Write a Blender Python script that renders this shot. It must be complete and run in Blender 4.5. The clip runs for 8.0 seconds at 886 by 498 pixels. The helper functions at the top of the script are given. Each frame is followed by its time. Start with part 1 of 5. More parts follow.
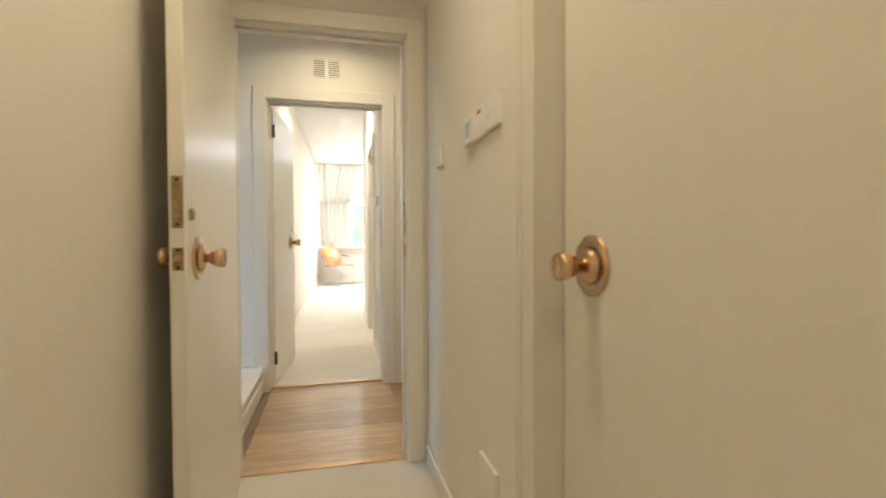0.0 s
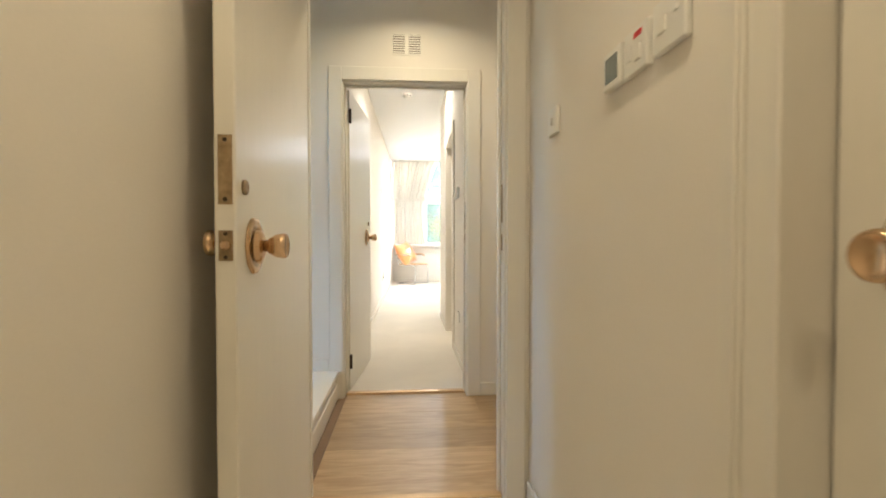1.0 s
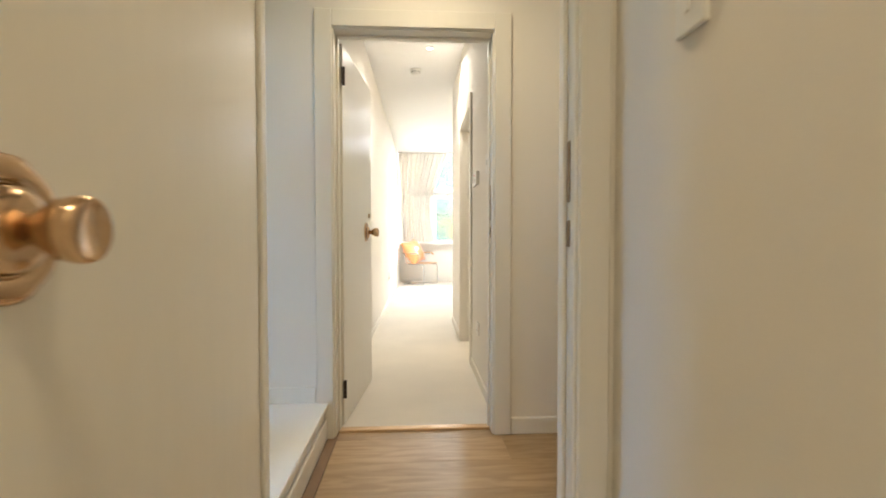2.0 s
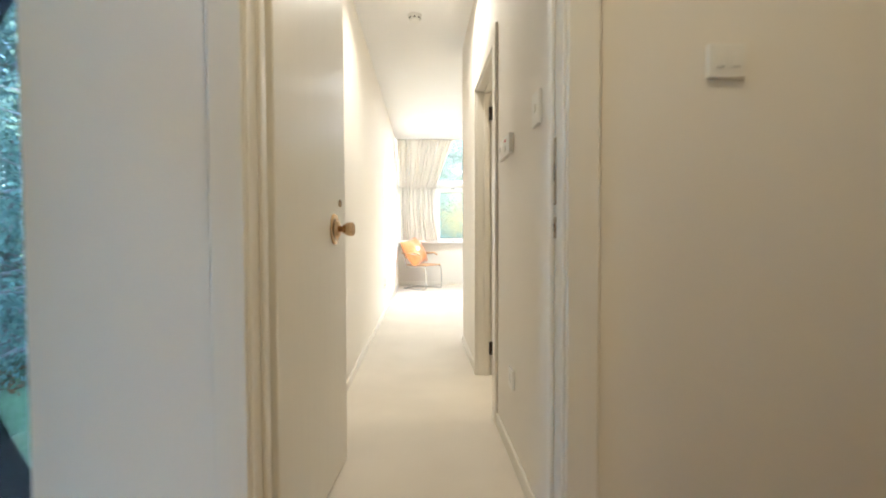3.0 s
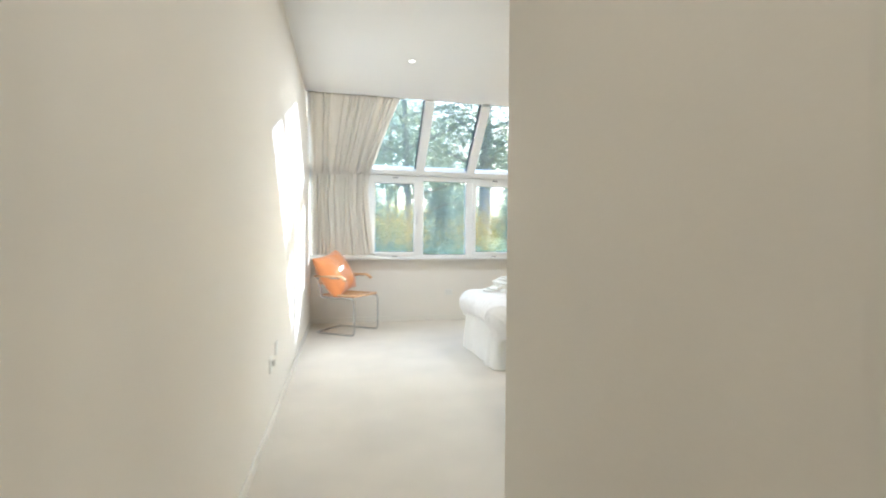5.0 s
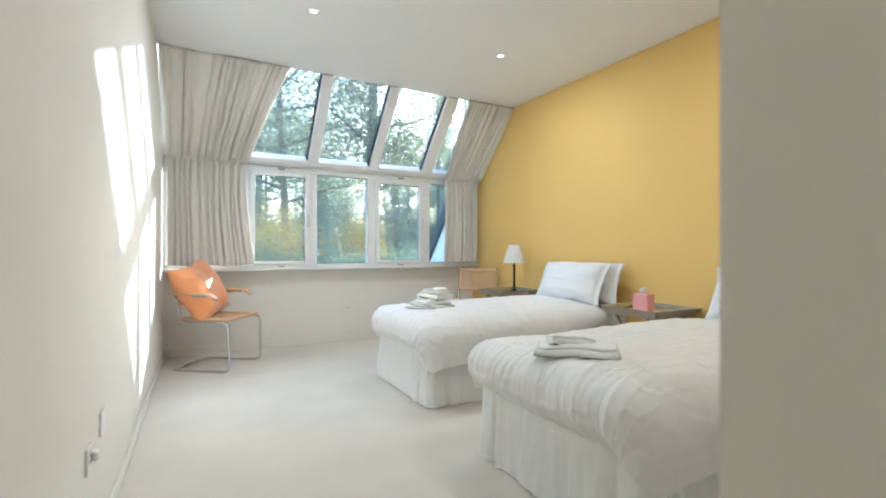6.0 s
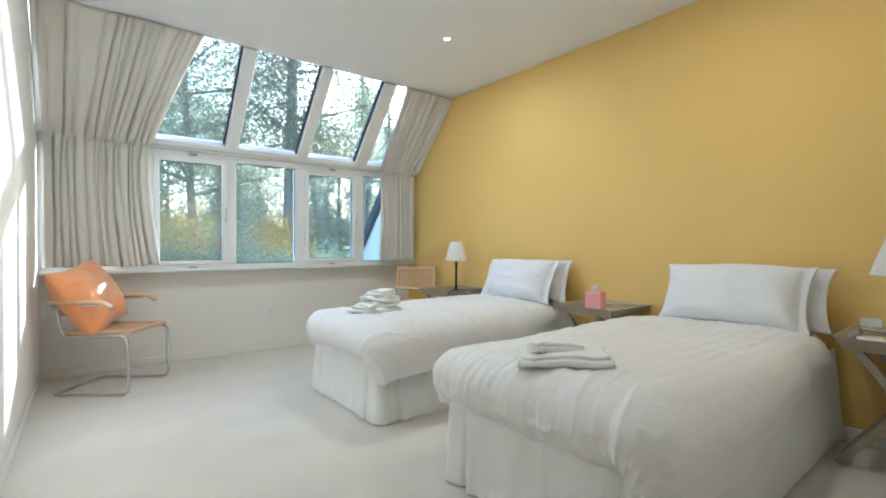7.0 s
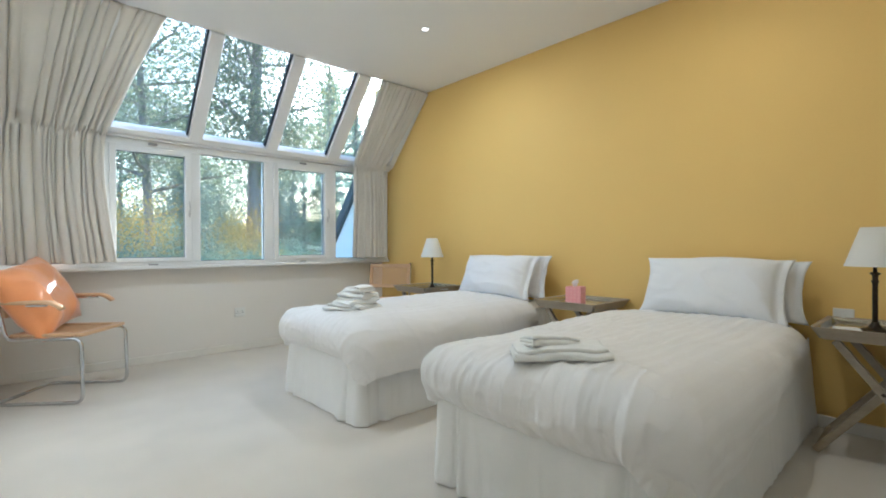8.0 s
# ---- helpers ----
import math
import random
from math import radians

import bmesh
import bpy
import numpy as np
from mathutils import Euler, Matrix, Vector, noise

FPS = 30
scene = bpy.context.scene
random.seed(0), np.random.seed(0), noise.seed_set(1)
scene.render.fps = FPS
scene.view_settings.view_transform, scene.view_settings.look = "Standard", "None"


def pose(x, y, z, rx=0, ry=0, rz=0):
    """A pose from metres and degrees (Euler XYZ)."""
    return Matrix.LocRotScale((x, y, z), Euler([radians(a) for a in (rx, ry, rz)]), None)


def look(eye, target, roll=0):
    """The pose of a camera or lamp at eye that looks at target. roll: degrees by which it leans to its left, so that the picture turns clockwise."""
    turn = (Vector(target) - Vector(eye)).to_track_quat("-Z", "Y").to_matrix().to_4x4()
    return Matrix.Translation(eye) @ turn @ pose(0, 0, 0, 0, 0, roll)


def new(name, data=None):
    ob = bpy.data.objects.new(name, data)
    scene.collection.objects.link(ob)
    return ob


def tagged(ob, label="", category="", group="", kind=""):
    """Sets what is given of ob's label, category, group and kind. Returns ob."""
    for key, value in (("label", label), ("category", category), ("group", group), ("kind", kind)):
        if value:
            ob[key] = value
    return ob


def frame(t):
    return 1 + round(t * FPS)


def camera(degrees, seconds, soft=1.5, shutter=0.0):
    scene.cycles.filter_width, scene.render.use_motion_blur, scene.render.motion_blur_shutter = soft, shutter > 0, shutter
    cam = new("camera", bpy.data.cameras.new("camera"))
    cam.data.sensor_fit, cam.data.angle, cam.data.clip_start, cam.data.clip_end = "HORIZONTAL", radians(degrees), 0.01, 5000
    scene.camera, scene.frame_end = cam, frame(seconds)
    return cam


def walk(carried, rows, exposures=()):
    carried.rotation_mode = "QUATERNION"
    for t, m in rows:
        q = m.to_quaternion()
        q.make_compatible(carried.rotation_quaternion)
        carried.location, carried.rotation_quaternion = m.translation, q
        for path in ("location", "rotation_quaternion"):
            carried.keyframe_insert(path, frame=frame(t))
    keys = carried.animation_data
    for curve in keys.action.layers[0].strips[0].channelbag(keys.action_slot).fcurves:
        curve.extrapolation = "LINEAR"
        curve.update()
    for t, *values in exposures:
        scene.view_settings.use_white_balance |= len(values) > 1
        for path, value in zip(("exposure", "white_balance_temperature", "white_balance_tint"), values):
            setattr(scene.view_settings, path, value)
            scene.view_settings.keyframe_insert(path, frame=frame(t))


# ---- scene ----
cam = camera(87.7, 8.0, soft=1.8, shutter=0.4)
PATH = [
    (0, (0.311, 0.103, 1.067), (0.761, 2.051, 1.02), -0.2),
    (0.5, (0.275, 0.261, 1.048), (0.494, 2.249, 1.001), -0.1),
    (1, (0.265, 0.505, 1.028), (0.413, 2.499, 0.982), 0.0),
    (1.5, (0.258, 0.793, 1.007), (0.376, 2.789, 0.962), 0.0),
    (1.7, (0.256, 0.943, 1.003), (0.371, 2.939, 0.956), 0.0),
    (2.8, (0.254, 2.027, 1.013), (0.369, 4.022, 0.949), -0.3),
    (3, (0.268, 2.322, 1.011), (0.375, 4.318, 0.949), -0.2),
    (3.5, (0.238, 3.081, 1.039), (0.354, 5.076, 0.975), -0.0),
    (4, (0.241, 3.876, 1.078), (0.363, 5.872, 1.017), 0.2),
    (4.2, (0.241, 4.181, 1.117), (0.374, 6.176, 1.052), 0.5),
    (5.3, (0.175, 5.723, 1.088), (0.806, 7.62, 1.067), 0.2),
    (5.5, (0.153, 5.915, 1.077), (0.898, 7.771, 1.065), 0.2),
    (6, (0.137, 6.296, 1.06), (1.089, 8.055, 1.063), 0.1),
    (6.5, (0.131, 6.52, 1.081), (1.257, 8.173, 1.073), 0.0),
    (7, (0.13, 6.665, 1.058), (1.37, 8.234, 1.05), -0.1),
    (7.5, (0.121, 6.754, 1.036), (1.429, 8.266, 1.03), -0.2),
    (8, (0.112, 6.793, 1.023), (1.462, 8.268, 1.014), -0.2),
]
EXPOSURES = [(0, 4.52, 5250, 9), (1.7, 4.5, 5250, 9), (3.0, 4.32, 5200, 8), (4.2, 3.83, 5050, 7), (5.5, 3.26, 4900, 5.5), (6.5, 3.0, 4800, 4.5), (8, 2.84, 4800, 4.5)]
walk(cam, [(t, look(eye, target, roll)) for t, eye, target, roll in PATH], EXPOSURES)

# ---- light ----
SUN_WAY = Vector((1.0, 0.91, 0.373)).normalized()
world = bpy.data.worlds.new("world")
scene.world = world
world.use_nodes = True
wn, wl = world.node_tree.nodes, world.node_tree.links
sky = wn.new("ShaderNodeTexSky")
sky.sky_type, sky.sun_disc = "NISHITA", False
sky.sun_elevation = math.asin(SUN_WAY.z)
sky.sun_rotation = math.atan2(SUN_WAY.x, SUN_WAY.y)
sky.air_density, sky.dust_density, sky.ozone_density = 1.0, 4.0, 1.4
wl.new(sky.outputs[0], wn["Background"].inputs[0])
wn["Background"].inputs[1].default_value = 0.15


def lamp(name, kind, m, power, colour, **more):
    data = bpy.data.lights.new(name, kind)
    data.energy, data.color = power, colour
    for key, value in more.items():
        setattr(data, key, value)
    ob = new(name, data)
    ob.matrix_world = m
    return ob


lamp("sun", "SUN", look(SUN_WAY * 30, (0, 0, 0)), 1.15, (1.0, 0.93, 0.82), angle=radians(0.8))
# warm ceiling downlights, none in view; second lobby, second hall and passage ones added
WARM = (1.0, 0.72, 0.38)
for name, x, y, z, power, tone in (
    ("lobby_light", 0.33, 1.02, 2.585, 0.40, WARM),
    ("lobby_light", 0.36, -0.45, 2.585, 0.27, WARM),
    ("hall_light", 0.30, 2.95, 2.585, 0.40, WARM),
    ("hall_light", 1.55, 2.92, 2.585, 0.15, WARM),
    ("passage_light", 0.38, 5.45, 2.715, 0.86, (1.0, 0.80, 0.55)),
    ("side_room_light", 1.5, 4.9, 2.715, 0.60, WARM),
):
    lamp(name, "AREA", pose(x, y, z), power, tone, shape="DISK", size=0.16, spread=radians(147))
# the lamp at (2.458, 7.6) is unseen, added over the near bed
for x, y, power, tone in ((0.874, 9.566, 1.7, (1.0, 0.92, 0.80)), (2.458, 9.554, 1.5, (1.0, 0.92, 0.80)), (0.874, 7.6, 0.4, (1.0, 0.88, 0.70)), (2.458, 7.6, 1.1, (1.0, 0.82, 0.58))):
    lamp("bedroom_light", "AREA", pose(x, y, 2.718), power, tone, shape="DISK", size=0.06)

# ---- materials ----


def mat(name, colour, rough=0.6, metal=0.0, vary=0.06, scale=3.0, bump=0.0, bump_scale=60.0, spec=0.5, sheen=0.0, stretch=None):
    """Colour that drifts at two scales, with a fine relief."""
    m = bpy.data.materials.new(name)
    m.use_nodes = True
    n, l = m.node_tree.nodes, m.node_tree.links
    b = n["Principled BSDF"]
    b.inputs["Roughness"].default_value = rough
    b.inputs["Metallic"].default_value = metal
    b.inputs["Specular IOR Level"].default_value = spec
    b.inputs["Sheen Weight"].default_value = sheen
    co = n.new("ShaderNodeTexCoord")
    mp = n.new("ShaderNodeMapping")
    mp.inputs["Scale"].default_value = stretch or (1, 1, 1)
    l.new(co.outputs["Object"], mp.inputs[0])
    big = n.new("ShaderNodeTexNoise")
    big.inputs["Scale"].default_value = scale
    big.inputs["Detail"].default_value = 3
    fine = n.new("ShaderNodeTexNoise")
    fine.inputs["Scale"].default_value = bump_scale
    fine.inputs["Detail"].default_value = 4
    l.new(mp.outputs[0], big.inputs[0])
    l.new(mp.outputs[0], fine.inputs[0])
    add = n.new("ShaderNodeMath")
    add.operation = "MULTIPLY_ADD"
    add.inputs[1].default_value = 0.5
    l.new(fine.outputs[0], add.inputs[0])
    half = n.new("ShaderNodeMath")
    half.operation = "MULTIPLY"
    half.inputs[1].default_value = 0.5
    l.new(big.outputs[0], half.inputs[0])
    l.new(half.outputs[0], add.inputs[2])
    ramp = n.new("ShaderNodeValToRGB")
    c = Vector(colour)
    ramp.color_ramp.elements[0].position, ramp.color_ramp.elements[1].position = 0.3, 0.7
    ramp.color_ramp.elements[0].color = (*(c * (1 - vary)), 1)
    ramp.color_ramp.elements[1].color = (*[min(v * (1 + vary), 1) for v in c], 1)
    l.new(add.outputs[0], ramp.inputs[0])
    l.new(ramp.outputs[0], b.inputs["Base Color"])
    if bump:
        bp = n.new("ShaderNodeBump")
        bp.inputs["Strength"].default_value = bump
        bp.inputs["Distance"].default_value = 0.004
        l.new(fine.outputs[0], bp.inputs["Height"])
        l.new(bp.outputs[0], b.inputs["Normal"])
    return m


def glowing(name, colour, strength):
    m = bpy.data.materials.new(name)
    m.use_nodes = True
    b = m.node_tree.nodes["Principled BSDF"]
    b.inputs["Base Color"].default_value = (0.9, 0.9, 0.9, 1)
    b.inputs["Emission Color"].default_value = (*colour, 1)
    b.inputs["Emission Strength"].default_value = strength
    return m


def glass(name):
    m = bpy.data.materials.new(name)
    m.use_nodes = True
    n, l = m.node_tree.nodes, m.node_tree.links
    n.remove(n["Principled BSDF"])
    clear, shiny, mix, fres = (n.new("ShaderNodeBsdf" + "Transparent"), n.new("ShaderNodeBsdfGlossy"), n.new("ShaderNodeMixShader"), n.new("ShaderNodeFresnel"))
    clear.inputs[0].default_value = (0.93, 0.96, 0.96, 1)
    shiny.inputs["Roughness"].default_value = 0.02
    fres.inputs[0].default_value = 1.45
    l.new(fres.outputs[0], mix.inputs[0])
    l.new(clear.outputs[0], mix.inputs[1])
    l.new(shiny.outputs[0], mix.inputs[2])
    # faint translucent share veils the view: outdoor haze put into the glass
    veil, veil_mix, veil_noise, amount = n.new("ShaderNodeBsdfTranslucent"), n.new("ShaderNodeMixShader"), n.new("ShaderNodeTexNoise"), n.new("ShaderNodeMapRange")
    veil.inputs[0].default_value = (0.9, 0.92, 0.95, 1)
    veil_noise.inputs["Scale"].default_value = 5
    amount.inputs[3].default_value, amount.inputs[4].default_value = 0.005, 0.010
    l.new(veil_noise.outputs[0], amount.inputs[0])
    l.new(amount.outputs[0], veil_mix.inputs[0])
    l.new(mix.outputs[0], veil_mix.inputs[1])
    l.new(veil.outputs[0], veil_mix.inputs[2])
    l.new(veil_mix.outputs[0], n["Material Output"].inputs[0])
    return m


PAINT = mat("cream wall paint", (0.80, 0.765, 0.70), 0.75, vary=0.02, scale=1.5, bump=0.06, bump_scale=180)
YELLOW = mat("yellow wall paint", (0.775, 0.53, 0.155), 0.7, vary=0.03, scale=1.2, bump=0.06, bump_scale=180)
CEIL = mat("white ceiling paint", (0.84, 0.83, 0.81), 0.85, vary=0.015, scale=1.2, bump=0.04, bump_scale=150)
GLOSS = mat("off-white gloss paint", (0.79, 0.76, 0.69), 0.38, vary=0.02, scale=4, bump=0.05, bump_scale=35, stretch=(1, 1, 0.15))
DOORPAINT = mat("off-white door paint", (0.77, 0.74, 0.66), 0.34, vary=0.025, scale=2.5, bump=0.08, bump_scale=30, stretch=(1, 1, 0.1))
CARPET = mat("cream carpet", (0.72, 0.665, 0.575), 0.95, vary=0.12, scale=2.2, bump=0.8, bump_scale=420, sheen=0.3)
FRAME = mat("white window frame paint", (0.82, 0.82, 0.80), 0.4, vary=0.02)
GASKET = mat("dark rubber gasket", (0.03, 0.035, 0.04), 0.6)
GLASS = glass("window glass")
PLASTIC = mat("white plastic", (0.80, 0.79, 0.75), 0.35, vary=0.01)
STEEL = mat("dark bronze hinge metal", (0.06, 0.05, 0.045), 0.45, 0.8, vary=0.2, scale=40)
BRASS = mat("polished brass", (0.64, 0.46, 0.275), 0.18, 1.0, vary=0.12, scale=25, bump=0.03, bump_scale=90)
SLOT = mat("dark slot", (0.015, 0.015, 0.015), 0.7)
OLDBRASS = mat("worn brass plate", (0.36, 0.27, 0.16), 0.42, 0.9, vary=0.3, scale=30)

# ---- helpers for meshes ----


def box(bm, x0, x1, y0, y1, z0, z1, bevel=0.0, seg=1):
    got = bmesh.ops.create_cube(bm, size=1.0)["verts"]
    for v in got:
        v.co = Vector(((x0 + x1) / 2 + v.co.x * (x1 - x0), (y0 + y1) / 2 + v.co.y * (y1 - y0), (z0 + z1) / 2 + v.co.z * (z1 - z0)))
    if bevel:
        edges = list({e for v in got for e in v.link_edges})
        bmesh.ops.bevel(bm, geom=edges, offset=bevel, segments=seg, profile=0.5, affect="EDGES")
    return bm


def boxes(*rows, bevel=0.0):
    bm = bmesh.new()
    for r in rows:
        one = box(bmesh.new(), *r, bevel=bevel)
        me = bpy.data.meshes.new("tmp")
        one.to_mesh(me)
        bm.from_mesh(me)
        one.free()
        bpy.data.meshes.remove(me)
    return bm


def lathe(profile, segments=28, axis="Z", at=(0, 0, 0)):
    """A turned form from (radius, height) pairs."""
    bm = bmesh.new()
    rings = []
    for r, h in profile:
        ring = []
        for k in range(segments):
            a = 2 * math.pi * k / segments
            p = {"Z": (r * math.cos(a), r * math.sin(a), h), "X": (h, r * math.cos(a), r * math.sin(a)), "Y": (r * math.cos(a), h, r * math.sin(a))}[axis]
            ring.append(bm.verts.new(Vector(p) + Vector(at)))
        rings.append(ring)
    for a, b in zip(rings, rings[1:]):
        for k in range(segments):
            bm.faces.new((a[k], a[(k + 1) % segments], b[(k + 1) % segments], b[k]))
    bm.faces.new(rings[0][::-1])
    bm.faces.new(rings[-1])
    bmesh.ops.remove_doubles(bm, verts=bm.verts, dist=1e-5)
    bmesh.ops.recalc_face_normals(bm, faces=bm.faces)
    return bm


def tube(points, radius, segments=10, closed=False):
    """A round bar along points."""
    bm = bmesh.new()
    pts = [Vector(p) for p in points]
    rings, up = [], None
    count = len(pts)
    for i, p in enumerate(pts):
        before = pts[i - 1] if i or closed else p
        after = pts[(i + 1) % count] if i + 1 < count or closed else p
        d = (after - before).normalized()
        if up is None:
            up = d.orthogonal().normalized()
        up = (up - d * up.dot(d)).normalized()
        side = d.cross(up)
        r = radius(i / max(count - 1, 1)) if callable(radius) else radius
        rings.append([bm.verts.new(p + (up * math.cos(2 * math.pi * k / segments) + side * math.sin(2 * math.pi * k / segments)) * r) for k in range(segments)])
    pairs = list(zip(rings, rings[1:])) + ([(rings[-1], rings[0])] if closed else [])
    for a, b in pairs:
        for k in range(segments):
            bm.faces.new((a[k], a[(k + 1) % segments], b[(k + 1) % segments], b[k]))
    if not closed:
        bm.faces.new(rings[0][::-1])
        bm.faces.new(rings[-1])
    bmesh.ops.recalc_face_normals(bm, faces=bm.faces)
    return bm


def rounded(points, radius, steps=5):
    """Points of a polyline with its inner corners rounded."""
    pts = [Vector(p) for p in points]
    out = [pts[0]]
    for a, b, c in zip(pts, pts[1:], pts[2:]):
        u, w = (a - b).normalized(), (c - b).normalized()
        r = min(radius, (a - b).length * 0.49, (c - b).length * 0.49)
        p, q = b + u * r, b + w * r
        for k in range(steps + 1):
            t = k / steps
            out.append((1 - t) ** 2 * p + 2 * t * (1 - t) * b + t * t * q)
    return out + [pts[-1]]


def join(*bms):
    bm = bmesh.new()
    for one in bms:
        me = bpy.data.meshes.new("tmp")
        one.to_mesh(me)
        bm.from_mesh(me)
        one.free()
        bpy.data.meshes.remove(me)
    return bm


def part(name, bm, material, parent=None, label="", m=None, smooth=False):
    """One mesh object, under a thing or under a part."""
    me = bpy.data.meshes.new(name)
    bm.to_mesh(me)
    bm.free()
    for one in material if isinstance(material, (list, tuple)) else (material,):
        me.materials.append(one)
    if smooth:
        for p in me.polygons:
            p.use_smooth = True
    ob = new(name, me)
    if parent:
        ob.parent = parent
    if m:
        ob.matrix_basis = m
    if label:
        ob["label"] = label
    return ob


def thing(name, m, label, category, group=""):
    ob = new(name)
    ob.empty_display_size = 0.1
    ob.matrix_basis = m
    return tagged(ob, label, category, group)


def structure(name, bm, material, label="", category="", m=None):
    return tagged(part(name, bm, material, None, "", m), label, category, kind="structure")


# ---- plan ----
D1_Y, D1_BACK = 2.27, 2.37
D2_Y, D2_BACK = 3.49, 3.62
COR_R, RC_Y = 0.685, 6.62
YELLOW_X, WIN_Y, CEIL_Z, CEIL_EDGE = 3.44, 11.50, 2.73, 10.70


def left_x(y):
    return -0.21 + 0.014 * (y - 5)


# ---- floors ----
structure("floor_entry", boxes((-0.4, 2.0, -1.6, 2.29, -0.2, 0)), CARPET, "cream wool carpet, short pile, in the entry lobby", "carpet")
structure("floor_bedroom", boxes((-0.5, 3.6, 3.56, 11.75, -0.2, 0)), CARPET, "pale cream fitted carpet through passage and bedroom", "carpet")
structure("floor_hall_base", boxes((-1.4, 2.3, 2.29, 3.56, -0.2, -0.012)), mat("dark floor underlay", (0.12, 0.09, 0.06), 0.8), "dark underlay beneath the oak boards", "floor")

# ---- walls ----
wl_ang = math.degrees(math.atan(0.014))
structure("wall_entry_west", boxes((-0.38, -0.215, -1.6, D1_Y, 0, 2.6)), PAINT, "cream painted plaster wall of the entry lobby", "wall")
structure("wall_entry_east", boxes((0.733, 0.86, 1.135, D1_Y, 0, 2.6), (0.733, 0.86, -1.6, 0.22, 0, 2.6), (0.733, 0.86, 0.22, 1.135, 2.03, 2.6)), PAINT, "cream painted plaster wall with a door opening", "wall")
# Added out of view: keeps outdoor light from leaking round the side door.
structure("wall_cupboard", boxes((0.90, 0.98, 0.0, 1.35, 0, 2.3), (0.86, 0.90, 0.0, 0.1, 0, 2.3), (0.86, 0.90, 1.25, 1.35, 0, 2.3)), PAINT, "unseen wall added behind the side door to stop light", "wall")
structure("wall_entry_south", boxes((-0.38, 0.86, -1.75, -1.6, 0, 2.6)), PAINT, "plain cream wall behind the entry", "wall")
structure("wall_hall_south", boxes((-1.4, -0.14, D1_Y, D1_BACK, 0, 2.6), (0.645, 2.3, D1_Y, D1_BACK, 0, 2.6), (-0.14, 0.645, D1_Y, D1_BACK, 2.02, 2.6)), PAINT, "cream painted wall with the entry doorway", "wall")
structure("wall_hall_north", boxes((-0.684, -0.16, D2_Y, D2_BACK, 0, 2.6), (0.65, 2.3, D2_Y, D2_BACK, 0, 2.6), (-0.16, 0.65, D2_Y, D2_BACK, 2.03, 2.6), (-1.4, -0.684, D2_Y, D2_BACK, 2.3, 2.6), (-1.4, -0.965, D2_Y, D2_BACK, 0, 2.3), (-0.965, -0.684, D2_Y, D2_BACK, 0, 0.19)), PAINT, "cream painted wall with the passage doorway and a slit window", "wall")
structure("wall_hall_west", boxes((-1.4, -1.28, D1_BACK, 2.76, 0, 2.6), (-1.4, -1.28, 3.08, D2_Y, 0, 2.6), (-1.4, -1.28, 2.76, 3.08, 0, 0.19), (-1.4, -1.28, 2.76, 3.08, 2.3, 2.6)), PAINT, "white painted window wall of the hall", "wall")
structure("wall_hall_east", boxes((2.3, 2.42, D1_Y, D2_BACK, 0, 2.6)), PAINT, "plain cream end wall of the hall", "wall")
structure("ceiling_entry", boxes((-0.38, 0.86, -1.6, D1_Y, 2.6, 2.75)), CEIL, "white painted ceiling", "ceiling")
structure("ceiling_hall", boxes((-1.4, 2.42, D1_Y, D2_BACK, 2.6, 2.75)), CEIL, "white painted ceiling", "ceiling")
structure("wall_west", boxes((-0.15, 0.0, 0, 8.2, 0, 3.0)), PAINT, "cream painted wall along passage and bedroom", "wall", m=pose(left_x(D2_BACK), D2_BACK, 0, 0, 0, -wl_ang))
structure("wall_passage_east", boxes((COR_R, COR_R + 0.1, D2_BACK, 4.80, 0, CEIL_Z), (COR_R, COR_R + 0.1, 5.60, RC_Y - 0.1, 0, CEIL_Z), (COR_R, COR_R + 0.1, 4.80, 5.60, 2.03, CEIL_Z)), PAINT, "cream painted passage wall with a doorway", "wall")
structure("wall_bedroom_south", boxes((COR_R, YELLOW_X, RC_Y - 0.1, RC_Y, 0, CEIL_Z)), PAINT, "cream painted bedroom wall by the passage corner", "wall")
structure("wall_east", boxes((YELLOW_X, YELLOW_X + 0.15, RC_Y - 0.1, 11.7, 0, 3.0)), YELLOW, "warm yellow painted bedroom wall", "wall")
structure("wall_window", boxes((-0.4, YELLOW_X, WIN_Y + 0.06, WIN_Y + 0.25, 0, 0.84)), PAINT, "cream painted low wall under the window", "wall")
structure("ceiling", boxes((-0.5, YELLOW_X, D2_BACK, CEIL_EDGE, CEIL_Z, CEIL_Z + 0.2)), CEIL, "white painted flat ceiling", "ceiling")
structure("wall_sideroom", boxes((2.2, 2.3, D2_BACK, RC_Y - 0.1, 0, CEIL_Z)), PAINT, "plain wall of the side room", "wall")

# ---- joinery and trim ----


def trim(name, bm, label, category="trim", material=None):
    return structure(name, bm, material or GLOSS, label, category)


